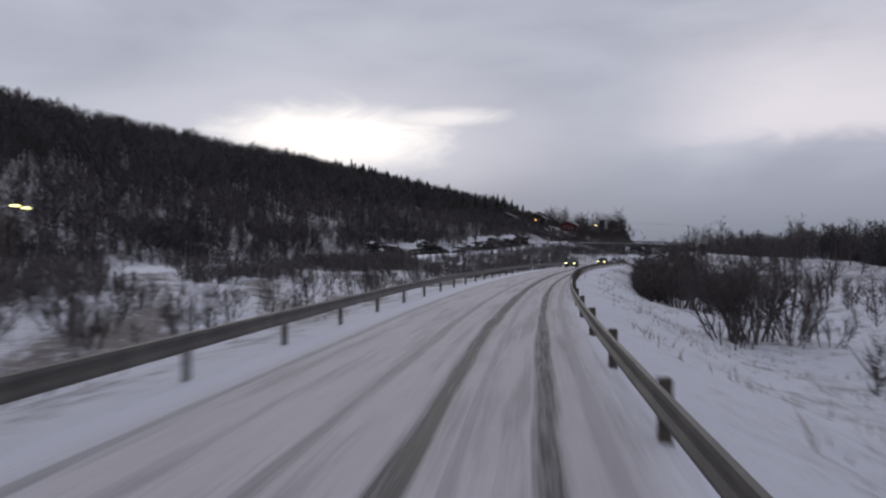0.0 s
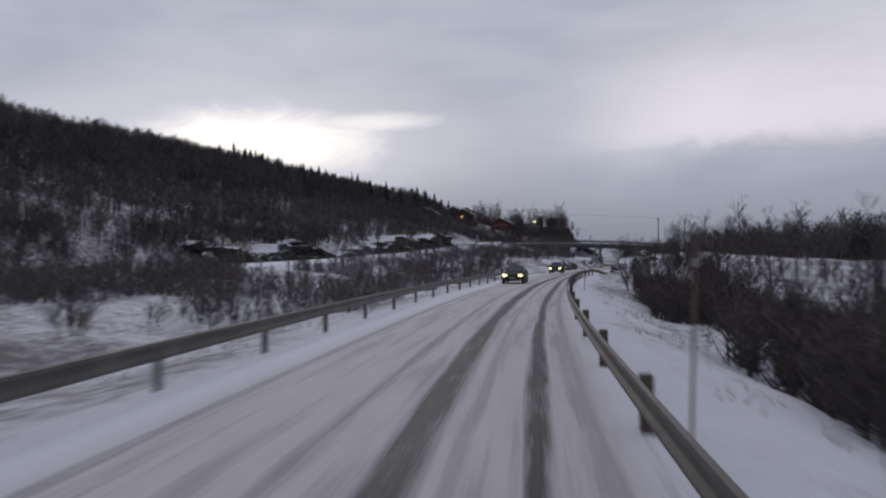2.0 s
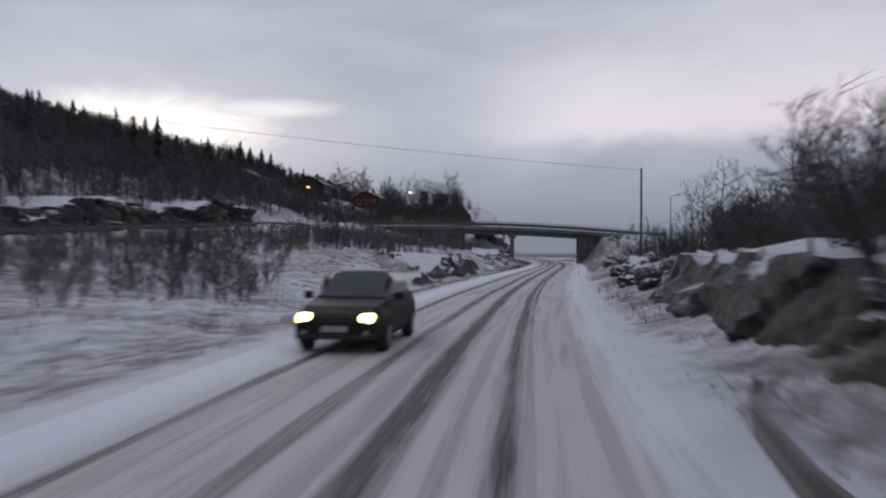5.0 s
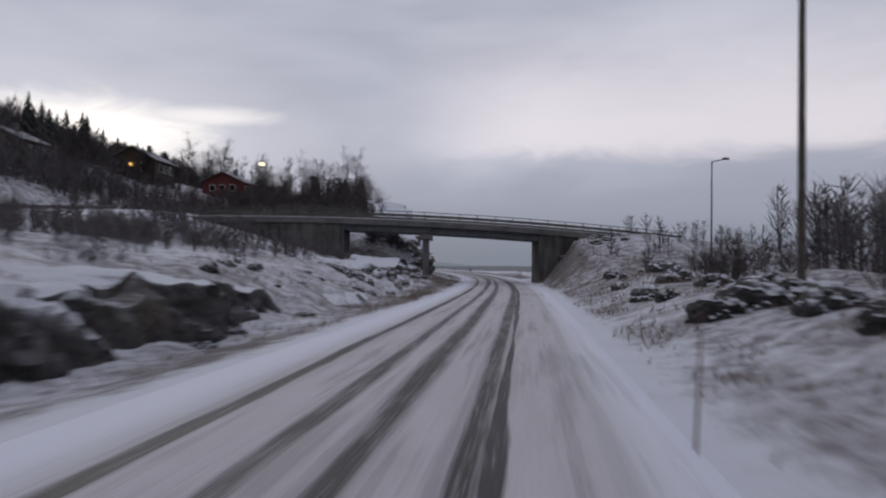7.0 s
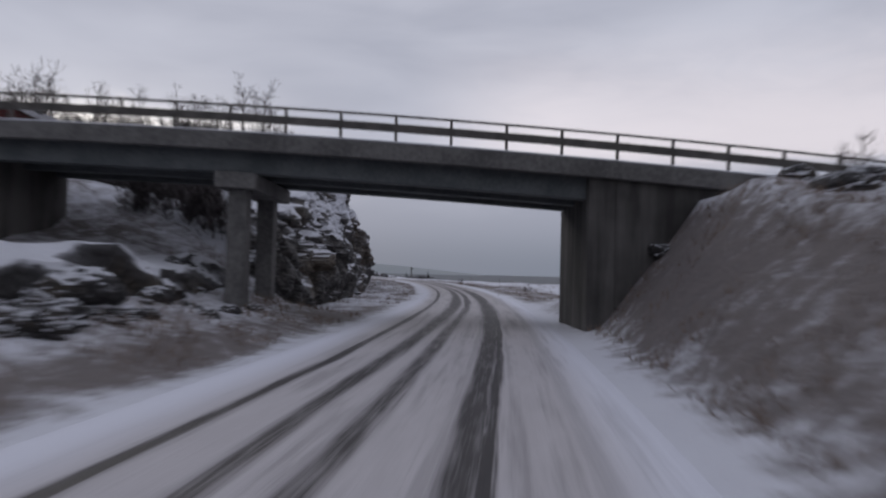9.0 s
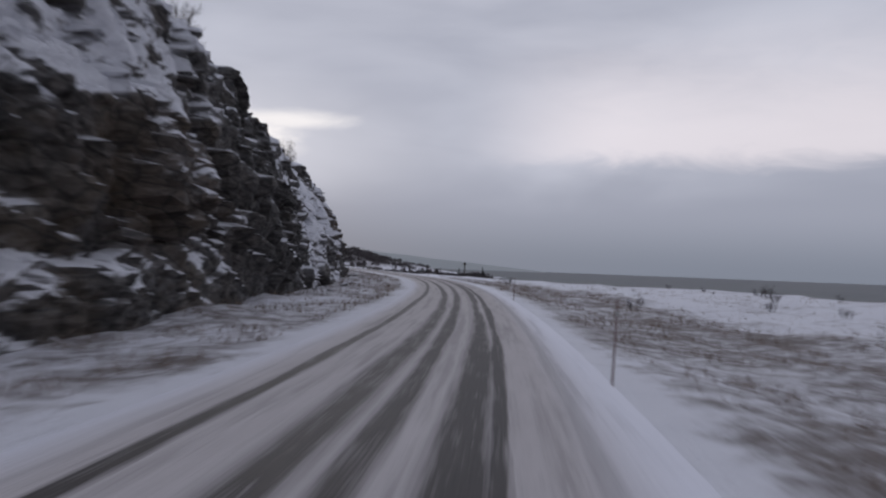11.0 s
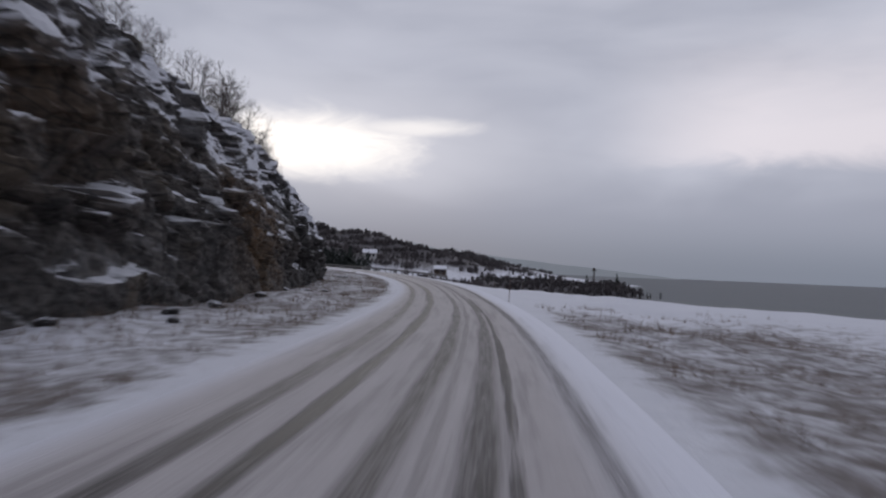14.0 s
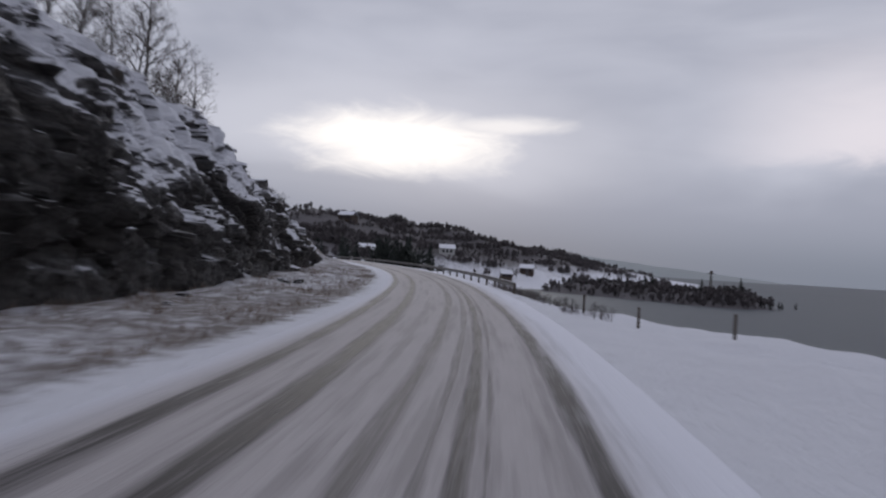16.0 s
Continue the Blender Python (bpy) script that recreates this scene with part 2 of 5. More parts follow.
def road_mat():
    """Packed snow, worn through to dark wet asphalt in the wheel ruts. UV: metres along and across."""
    m, w = material("snow_packed_road")
    uv = w.tree.nodes.new("ShaderNodeUVMap").outputs[0]
    s, l, _ = w.split(uv)
    long = w.scaled(uv, (0.014, 1.0, 1.0))
    sway = w.math("MULTIPLY", w.math("SUBTRACT", w.noise(w.scaled(uv, (0.03, 0.0, 0.0)), 1.0, 2), 0.5), 0.16)
    lw = w.math("ADD", l, sway)
    streak = w.noise(long, 4.5, 5, 0.55)
    streak_fine = w.noise(w.scaled(uv, (0.03, 1.0, 1.0)), 20.0, 4, 0.6)
    clump = w.noise(w.scaled(uv, (0.16, 1.0, 1.0)), 2.6, 6, 0.65)
    smear = w.noise(w.scaled(uv, (0.06, 1.0, 1.0)), 2.2, 5, 0.6)
    worn = None
    rag = w.math("ADD", w.math("MULTIPLY", w.math("SUBTRACT", streak, 0.5), 0.26), w.math("MULTIPLY", w.math("SUBTRACT", smear, 0.5), 0.30))
    for name in RUTS:
        rut = w.node("ShaderNodeAttribute")
        rut.attribute_name = name
        centre, width, strength = w.split(rut.outputs["Vector"])
        away = w.math("ADD", w.math("ABSOLUTE", w.math("SUBTRACT", lw, centre)), rag)
        band = w.math("MULTIPLY", w.range(w.math("DIVIDE", away, width), 1.45, 0.35), strength)
        worn = band if worn is None else w.math("MAXIMUM", worn, band)
    ragged = w.range(w.math("ADD", w.math("MULTIPLY", streak_fine, 0.5), w.math("MULTIPLY", clump, 0.5)), 0.36, 0.62)
    worn = w.math("MULTIPLY", worn, w.math("ADD", 0.62, w.math("MULTIPLY", ragged, 0.45)))
    # crumbs of snow that lie in the ruts
    crumbs = w.range(w.noise(w.scaled(uv, (0.10, 1.0, 1.0)), 9.0, 5, 0.65), 0.60, 0.70)
    worn = w.math("MULTIPLY", worn, w.math("SUBTRACT", 1.0, w.math("MULTIPLY", crumbs, 0.45)))
    # thin dragged streaks between the ruts
    drag = w.math("MULTIPLY", w.range(w.math("ADD", w.math("MULTIPLY", streak, 0.35), w.math("MULTIPLY", smear, 0.65)), 0.47, 0.62), w.range(w.math("ABSOLUTE", w.math("ADD", l, 1.4)), 3.6, 2.4))
    worn = w.math("MULTIPLY", w.math("MAXIMUM", worn, w.math("MULTIPLY", drag, 0.24)), 1.3, clamp=True)
    dirty = w.range(w.math("ABSOLUTE", w.math("ADD", l, 1.65)), 3.5, 2.3)
    base = w.mix(w.math("MULTIPLY", dirty, 0.9), (0.66, 0.67, 0.74), w.mix(w.range(s, 220.0, 430.0), w.mix(clump, (0.38, 0.355, 0.36), (0.54, 0.515, 0.53)), w.mix(clump, (0.29, 0.265, 0.264), (0.45, 0.42, 0.42))))
    slush = w.mix(w.noise(w.scaled(uv, (0.2, 1, 1)), 3.0, 4), (0.016, 0.015, 0.018), (0.048, 0.041, 0.043))
    hgt = w.math("SUBTRACT", w.math("ADD", w.math("MULTIPLY", clump, 0.5), w.math("MULTIPLY", streak_fine, 0.5)), worn)
    finish(w, w.mix(worn, base, slush), w.math("SUBTRACT", 0.85, w.math("MULTIPLY", worn, 0.25)), 0, hgt, 0.03, spec=0.25)
    return m


M_GROUND = snow_ground("snow_over_withered_grass", 0.60)
M_ROAD = road_mat()
M_ROCK = rock_mat("fractured_dark_rock", snow_at=0.50, patchy=1.2, slope=0.75, streaky=1.4)
M_BOULDER = rock_mat("dark_boulder_under_snow", b=(0.050, 0.046, 0.046), snow_at=0.70, patchy=0.9, ledges=False)
M_ROCK_LOW = rock_mat("snowy_dark_rock", b=(0.050, 0.046, 0.046), snow_at=0.86, patchy=0.9)
M_TWIG = plain("bare_dark_twigs", (0.040, 0.033, 0.034), (0.085, 0.070, 0.068), 2.0, 0.9)
M_TWIG_GREY = plain("bare_grey_twigs", (0.060, 0.052, 0.054), (0.125, 0.110, 0.112), 2.0, 0.9)
M_BARK = plain("dark_bark", (0.05, 0.042, 0.04), (0.11, 0.10, 0.095), 5.0, 0.9, depth=0.02)
M_FOREST = plain("leafless_forest", (0.044, 0.040, 0.043), (0.094, 0.083, 0.086), 0.05, 0.95)
# the leafless forest again, paler and greyer: distance haze painted in
M_FAR_WOOD = plain("far_wood_painted_haze", (0.085, 0.076, 0.080), (0.150, 0.134, 0.138), 0.05, 0.95)
M_SPRUCE = plain("dark_spruce_needles", (0.012, 0.016, 0.014), (0.03, 0.036, 0.03), 0.6, 0.95)
M_STEEL = plain("weathered_galvanised_steel", (0.055, 0.050, 0.046), (0.115, 0.105, 0.096), 1.6, 0.6, 0.25)
M_POST = plain("dark_wooden_post", (0.045, 0.036, 0.03), (0.10, 0.08, 0.065), 6.0, 0.85)
M_CONCRETE = plain("stained_concrete", (0.075, 0.072, 0.071), (0.155, 0.15, 0.145), 0.7, 0.85, depth=0.01)


def stained_concrete():
    """Dark weathered concrete with water stains that run down it."""
    m, w = material("streaked_dark_concrete")
    at = w.coord()
    runs = w.noise(w.scaled(at, (1.0, 1.0, 0.10)), 0.9, 5, 0.6)
    blot = w.noise(at, 0.35, 4, 0.55)
    grain = w.noise(at, 14.0, 3)
    tone = w.mix(w.range(w.math("ADD", w.math("MULTIPLY", runs, 0.6), w.math("MULTIPLY", blot, 0.4)), 0.36, 0.64), (0.030, 0.028, 0.027), (0.135, 0.128, 0.122))
    finish(w, w.mix(w.math("MULTIPLY", grain, 0.3), tone, (0.07, 0.066, 0.063)), 0.85, 0, grain, 0.006, spec=0.25)
    return m


M_STAINED = stained_concrete()
M_BEAM = plain("dark_bridge_beam", (0.060, 0.068, 0.072), (0.105, 0.114, 0.118), 0.9, 0.7)
M_SNOW = plain("fresh_snow", (0.68, 0.69, 0.75), SNOW, 2.0, 0.85, depth=0.03)
M_RED = plain("red_painted_boards", (0.075, 0.014, 0.014), (0.12, 0.022, 0.02), 2.0, 0.8)
M_BROWN = plain("brown_stained_boards", (0.034, 0.022, 0.016), (0.06, 0.038, 0.027), 2.0, 0.8)
M_WHITE = plain("white_painted_boards", (0.34, 0.335, 0.33), (0.46, 0.455, 0.45), 2.0, 0.7)
M_ROOF = plain("thin_snow_on_dark_roof", (0.05, 0.046, 0.05), (0.34, 0.34, 0.37), 0.9, 0.85)
M_GLASS = plain("dark_window_glass", (0.01, 0.012, 0.015), (0.02, 0.022, 0.027), 2.0, 0.08)
M_CAR = plain("dirty_dark_car_paint", (0.014, 0.0135, 0.009), (0.032, 0.030, 0.019), 2.5, 0.5, 0.0, 0.001, spec=0.12)
M_CAR2 = plain("dirty_olive_car_paint", (0.010, 0.010, 0.007), (0.024, 0.023, 0.016), 2.5, 0.5, 0.0, 0.001, spec=0.12)
M_RUBBER = plain("worn_tyre_rubber", (0.012, 0.012, 0.012), (0.03, 0.03, 0.03), 8.0, 0.85)
M_RIM = plain("grey_wheel_rim", (0.16, 0.16, 0.16), (0.28, 0.28, 0.28), 8.0, 0.4, 0.8)
M_LAMP = plain("lit_headlight", (0.9, 0.85, 0.6), (1, 0.95, 0.7), 9.0, 0.3, emit=(1.0, 0.85, 0.34), strength=5.0)
M_LAMP_DIM = plain("lit_street_lamp", (0.9, 0.85, 0.5), (1, 0.95, 0.6), 9.0, 0.3, emit=(1.0, 0.9, 0.35), strength=2.6)
M_PORCH = plain("lit_porch_lamp", (0.9, 0.5, 0.2), (1, 0.6, 0.3), 9.0, 0.3, emit=(1.0, 0.5, 0.12), strength=3.0)
M_PLATE = plain("pale_plate", (0.22, 0.22, 0.21), (0.3, 0.3, 0.29), 9.0, 0.5)
M_STAKE = plain("reddish_marker_stake", (0.10, 0.05, 0.045), (0.17, 0.10, 0.085), 3.0, 0.7)
# distance haze is put into this pale colour, close to the low sky
M_HAZE = plain("far_mountainside_painted_haze", (0.335, 0.358, 0.366), (0.360, 0.383, 0.391), 0.004, 1.0, spec=0.0)
M_HILL = snow_ground("snowy_far_hillside", 0.50, (0.040, 0.034, 0.035), 0.35)


def water_mat():
    m, w = material("cold_grey_sea")
    at = w.coord()
    wave = w.math("ADD", w.noise(at, 0.35, 5, 0.6), w.math("MULTIPLY", w.noise(at, 0.03, 3), 0.5))
    finish(w, w.mix(w.noise(at, 0.004, 3), (0.075, 0.085, 0.096), (0.100, 0.110, 0.122)), 0.5, 0, wave, 0.25, spec=0.1)
    return m


M_SEA = water_mat()
M_GRASS = plain("withered_grass_blades", (0.13, 0.095, 0.075), (0.24, 0.18, 0.14), 0.8, 0.9)

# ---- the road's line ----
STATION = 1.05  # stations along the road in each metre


def road_line():
    """Points every metre: distance, x, y, heading, height of the road under the camera's way; carried on at both ends."""
    pts = np.array([[r[1], r[2], r[3] - 2.0] for r in ROWS])
    out = []
    for i in range(len(pts) - 1):
        a, b, c, d = pts[max(i - 1, 0)], pts[i], pts[i + 1], pts[min(i + 2, len(pts) - 1)]
        for u in np.linspace(0, 1, 20, endpoint=False):
            out.append(0.5 * (2 * b + (c - a) * u + (2 * a - 5 * b + 4 * c - d) * u**2 + (3 * b - a - 3 * c + d) * u**3))
    out.append(pts[-1])
    mid = np.array(out)
    step = np.hypot(*np.diff(mid[:, :2], axis=0).T)
    s = np.r_[0, np.cumsum(step)]
    even = np.arange(0, int(s[-1]) + 1.0)
    mid = np.stack([np.interp(even, s, mid[:, k]) for k in range(3)], 1)
    h = np.unwrap(np.arctan2(-(mid[5, 0] - mid[0, 0]), mid[5, 1] - mid[0, 1])[None])[0]
    back, p, a = [], mid[0].copy(), h
    for k in range(140):
        a += 1 / 700
        p = p - np.array([-math.sin(a), math.cos(a), 0.0])
        back.append(p.copy())
    on, p = [], mid[-1].copy()
    a = math.atan2(-(mid[-1, 0] - mid[-6, 0]), mid[-1, 1] - mid[-6, 1])
    for k in range(420):
        a += (1 / 340) if k < 200 else (1 / 2500)
        p = p + np.array([-math.sin(a), math.cos(a), 0.006 if k < 150 else 0.0])
        on.append(p.copy())
    mid = np.vstack([back[::-1], mid, on])
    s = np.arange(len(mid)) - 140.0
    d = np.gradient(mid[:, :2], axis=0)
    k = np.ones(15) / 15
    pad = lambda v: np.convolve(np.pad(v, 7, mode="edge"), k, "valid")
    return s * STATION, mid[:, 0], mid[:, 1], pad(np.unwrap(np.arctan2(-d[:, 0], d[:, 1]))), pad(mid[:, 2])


RS, RX, RY, RH, RZ = road_line()
S0, S1 = RS[0] + 5, RS[-1] - 5
ROAD_L, ROAD_R = -5.5, 2.15


def keyed(s, *pairs):
    """A smooth run of values along the road."""
    return np.interp(s, [p[0] for p in pairs], [p[1] for p in pairs])


def plan(s, l):
    """World x and y of a place s metres along the road and l metres to the right of the camera's line."""
    x, y, h = np.interp(s, RS, RX), np.interp(s, RS, RY), np.interp(s, RS, RH)
    return x + l * np.cos(h), y + l * np.sin(h)


def heading(s):
    return float(np.interp(s, RS, RH))


def left_edge(s):
    return keyed(s, (0, -5.4), (115, -5.8), (150, -5.9), (225, -5.9), (300, -5.6), (345, -5.1), (440, -5.0), (600, -5.3))


def right_edge(s):
    return keyed(s, (0, 1.7), (120, 1.8), (160, 2.0), (345, 2.15), (440, 2.3), (470, 2.6), (520, 2.6), (700, 2.3))


def lift(s, l):
    """Height of the ground over the road, before its roughness."""
    e0, e1 = left_edge(s), right_edge(s)
    near = keyed(s, (-140, -1.7), (120, -1.7), (165, -0.6), (200, 1.3), (225, 2.1), (270, 2.1), (290, 1.8), (302, 1.6), (308, 3.0), (312, 5.4), (318, 6.8), (328, 8.2), (345, 10.8), (372, 14.2), (388, 15.2),
                 (400, 13.2), (430, 13.8), (470, 12.8), (500, 12.2), (525, 10.4), (545, 8.0), (565, 6.0), (590, 5.2), (620, 4.2), (680, 2.0), (800, 1.0))
    cliffy = keyed(s, (309, 0), (322, 1), (585, 1), (604, 0))
    side = keyed(s, (-140, -1.4), (30, -0.9), (69, 0.0), (120, 0.7), (175, 2.0), (205, 2.9), (250, 5.2), (275, 6.4), (292, 6.9), (310, 7.3), (325, 8.5), (340, 11.8), (360, 14.2), (420, 14), (480, 13.5), (540, 12.5), (600, 11), (680, 8), (800, 5))
    cut = keyed(s, (-140, 0.5), (60, 0.8), (110, 3.0), (290, 3.2), (330, 1.5), (360, 0.8), (800, 0.5))
    mid = keyed(s, (-140, 17), (150, 17), (260, 19), (330, 21), (365, 24), (450, 22), (520, 21), (600, 21), (680, 18), (800, 12))
    high = keyed(s, (-140, 41), (100, 38.5), (190, 37), (250, 37.5), (300, 38.5), (365, 37), (450, 32), (520, 30), (600, 29), (680, 26), (800, 20))
    foot = e0 - 0.6
    lo = [np.full_like(s, -300.0), np.full_like(s, -155.0), np.full_like(s, -90.0), np.full_like(s, -51.5), np.full_like(s, -48.5), np.full_like(s, -40.0),
          -15.5 - 6.5 * cliffy, -12.5 - 5.5 * cliffy, -9.5 - 6.0 * cliffy, foot, e0 + 0.4]
    zo = [high + 6, high, mid, side + cut, side, side - 0.3 - keyed(s, (255, 0), (275, 1.2), (290, 0.2), (297, -0.9), (312, -0.9), (320, 0)), near, near * (keyed(s, (150, 0.72), (200, 0.45), (262, 0.45), (285, 0.72)) * (1 - cliffy) + 0.57 * cliffy), keyed(s, (-140, -0.6), (120, -0.6), (160, -0.25), (195, -0.5), (262, -0.5), (285, 0.5), (305, 0.7)) * (1 - cliffy) - 0.3 * cliffy, -0.12 + 0 * s, -0.08 + 0 * s]
    r1 = keyed(s, (-140, -0.5), (130, -0.5), (165, 0.12), (285, 0.12), (310, 0.3), (340, -0.15), (450, -0.15), (470, -0.03), (512, -0.03), (530, -0.22), (560, -0.35), (800, -0.35))
    r2 = keyed(s, (-140, -1.9), (125, -1.9), (150, 0.6), (168, 1.9), (200, 1.1), (275, 1.2), (298, 4.8), (314, 4.8), (330, 0.6), (345, -0.6), (445, -0.5), (468, -0.05), (500, -0.1), (518, -0.65), (540, -1.2), (565, -2.2), (615, -0.8), (800, -0.8))
    r3 = keyed(s, (-140, -2.8), (125, -2.8), (150, 0.8), (168, 2.8), (200, 1.7), (275, 1.7), (298, 5.5), (314, 5.4), (332, 0.0), (350, -0.8), (450, -0.8), (475, -0.3), (498, -0.3), (518, -1.0), (535, -1.9), (565, -4.6), (615, -1.2), (800, -1.5))
    r4 = keyed(s, (-140, -3.2), (140, -3.0), (170, 1.0), (280, 1.2), (304, 3.5), (335, -0.5), (430, -0.5), (470, -0.6), (492, -1.2), (512, -4.5), (530, -8.5), (560, -11.5), (620, -8.4), (800, -9.0))
    r5 = keyed(s, (-140, -3.4), (140, -3.2), (170, -1.0), (280, -1.5), (330, -0.9), (430, -1.0), (465, -1.2), (480, -2.4), (510, -10.5), (540, -13), (800, -15))
    r6 = keyed(s, (-140, -5.0), (280, -6.0), (330, -9.5), (450, -11.5), (540, -14), (800, -15.5))
    lo += [e1 - 0.4, e1 + 0.5] + [np.full_like(s, v) for v in (3.6, 7.0, 14.0, 40.0, 62.0, 115.0, 300.0)]
    zo += [-0.08 + 0 * s, keyed(s, (450, -0.1), (470, -0.03), (522, -0.03), (545, -0.1)), r1, r2, r3, r4, r5, r6, -16.0 + 0 * s]
    lo, zo = np.stack(lo, -1), np.stack(zo, -1)
    return np.array([np.interp(a, b, c) for a, b, c in zip(l, lo, zo)])


def rough(s, l, z):
    """The ground's own lumps, away from the road."""
    e0, e1 = left_edge(s), right_edge(s)
    away = np.maximum(np.maximum(e0 - l, l - e1) - 0.3, 0)
    amp = np.clip(away / 5, 0, 1)
    out = np.empty_like(z)
    for i, (a, b) in enumerate(zip(s, l)):
        p = Vector((a, b, 0.0))
        out[i] = 0.55 * noise.noise(p * 0.16) + 0.22 * noise.noise(p * 0.6 + Vector((7, 3, 0))) + 0.9 * min(away[i] / 60, 1.5) * noise.noise(p * 0.045 + Vector((0, 9, 5)))
    return z + out * amp


def ground_z(s, l):
    """Height of the ground at a place of the plan."""
    a, b = np.array([float(s)]), np.array([float(l)])
    return float(rough(a, b, lift(a, b))[0] + np.interp(s, RS, RZ))


def spot(s, l, dz=0.0):
    x, y = plan(s, l)
    return Vector((float(x), float(y), ground_z(s, l) + dz))


def mesh_from(name, verts, faces, mat, smooth=False):
    me = bpy.data.meshes.new(name)
    me.from_pydata([tuple(v) for v in verts], [], [tuple(f) for f in faces])
    me.materials.append(mat)
    if smooth:
        me.shade_smooth()
    me.update()
    return me


def part(name, bm, mat, parent=None, label=""):
    """Links a bmesh, or a mesh, as one object under a thing or a part."""
    if isinstance(bm, bpy.types.Mesh):
        me = bm
    else:
        me = bpy.data.meshes.new(name)
        bm.to_mesh(me)
        bm.free()
        me.materials.append(mat)
    ob = new(name, me)
    ob.parent = parent
    return tagged(ob, label)


def grid_faces(rows, cols):
    i = np.arange((rows - 1) * cols).reshape(rows - 1, cols)[:, :-1].ravel()
    return np.stack([i, i + 1, i + cols + 1, i + cols], -1)


def sheet(name, s_list, l_of, z_of, mat, uv=False, smooth=True, keep=None):
    """A swept sheet along the road; l_of(s) gives its stations across."""
    rows = [l_of(s) for s in s_list]
    cols = len(rows[0])
    s = np.repeat(np.array(s_list, float), cols)
    l = np.concatenate(rows)
    x, y = plan(s, l)
    z = z_of(s, l) + np.interp(s, RS, RZ)
    me = mesh_from(name, np.stack([x, y, z], -1).tolist(), grid_faces(len(s_list), cols)[:, ::-1].tolist(), mat, smooth)
    if me.polygons[0].normal.z < 0:
        me.flip_normals()
    if keep:
        me.attributes.new("bare", "FLOAT", "POINT").data.foreach_set("value", np.asarray(keep(s, l), np.float32))
    if uv:
        layer = me.uv_layers.new(name="along_across")
        idx = np.empty(len(me.loops), int)
        me.loops.foreach_get("vertex_index", idx)
        layer.data.foreach_set("uv", np.stack([s[idx], l[idx]], -1).ravel())
    return new(name, me)


def ground_stations(s):
    e0, e1 = float(left_edge(s)), float(right_edge(s))
    far = [-300, -270, -240, -210, -185, -165, -150, -135, -120, -108, -97, -87, -78, -70, -63, -57, -53, -50.5, -48.8, -47, -44, -40.5, -37, -33, -29, -26, -23.5]
    left = [*np.linspace(-21.5, e0 - 0.7, 24), e0 - 0.25, e0 + 0.5]
    right = [e1 - 0.5, e1 + 0.25, *np.linspace(e1 + 0.8, 14, 20), 15.5, 17.5, 20, 23, 27, 31, 35, 40, 46, 53, 61, 70, 80, 92, 106, 125, 150, 190, 240, 300]
    return np.array([*far, *left, *right], float)


def bareness(s, l):
    """How much withered growth stands through the snow: heathy hillside, grassy verges, cleaner hollows and turnout."""
    hill = np.clip((-l - 45) / 5, 0, 1) * np.interp(l, (-125, -85, -60), (0.95, 0.72, 0.58)) * keyed(s, (-140, 1.0), (340, 0.9), (400, 0.6), (800, 0.5))
    left = np.clip((left_edge(s) - l - 0.3) / 0.8, 0, 1) * np.clip((l + 46) / 6, 0, 1) * keyed(s, (-140, 0.32), (100, 0.40), (140, 0.42), (300, 0.45), (335, 0.42), (430, 0.44), (470, 0.48), (485, 0.53), (560, 0.53), (800, 0.4))
    rim = 1 - 0.7 * np.clip((l - 13) / 6, 0, 1) * keyed(s, (335, 0), (350, 1))
    right = np.clip((l - right_edge(s) - 0.3) / 0.8, 0, 1) * rim * keyed(s, (-140, 0.1), (100, 0.25), (125, 0.42), (150, 0.48), (235, 0.48), (258, 0.56), (285, 0.62), (302, 0.45), (330, 0.45), (345, 0.54), (440, 0.6), (462, 0.6), (472, -0.5), (525, -0.5), (560, 0.2), (800, 0.3))
    verge = np.exp(-((left_edge(s) - l - 1.3) / 1.1) ** 2) * keyed(s, (150, 0.0), (190, 0.28), (255, 0.28), (270, 0.4), (312, 0.38), (330, 0.15), (340, 0.15), (560, 0.15))
    verge = verge + np.clip((-l - 20) / 5, 0, 1) * np.clip((l + 52) / 4, 0, 1) * keyed(s, (310, 0), (325, 0.6), (400, 0.6), (420, 0))
    furrow = np.array([noise.noise(Vector((a * 0.10 + b * 0.20, (b - a) * 0.015, 4.0))) for a, b in zip(s, l)])
    furrow = np.clip(furrow * 4, -0.6, 1.0) * 0.36 * np.clip((-l - 7.5) / 2, 0, 1) * np.clip((l + 44) / 4, 0, 1) * keyed(s, (60, 1), (110, 0))
    return hill + left + right + verge + furrow


ground = sheet("ground", np.arange(S0, S1, 1.6), ground_stations, lambda s, l: rough(s, l, lift(s, l)), M_GROUND, keep=bareness)
tagged(ground, "thin snow over withered grass and heather, rising to a hill", "ground", kind="structure")


def road_top(s, l):
    e0, e1 = left_edge(s), right_edge(s)
    edge = np.clip(np.minimum(l - e0, e1 - l) / 0.35, 0, 1)
    return -0.10 + 0.10 * edge * edge * (3 - 2 * edge)


road = sheet("road", np.arange(S0, S1, 1.0), lambda s: np.linspace(float(left_edge(s)), float(right_edge(s)), 34), road_top, M_ROAD, uv=True)
along = np.repeat(np.arange(S0, S1, 1.0), 34)
for name, rut in RUTS.items():
    where, *values = zip(*rut)
    road.data.attributes.new(name, "FLOAT_VECTOR", "POINT").data.foreach_set("vector", np.stack([np.interp(along, where, v) for v in values], -1).astype(np.float32).ravel())
tagged(road, "two-lane road under packed snow with dark worn wheel ruts", "road", kind="structure")

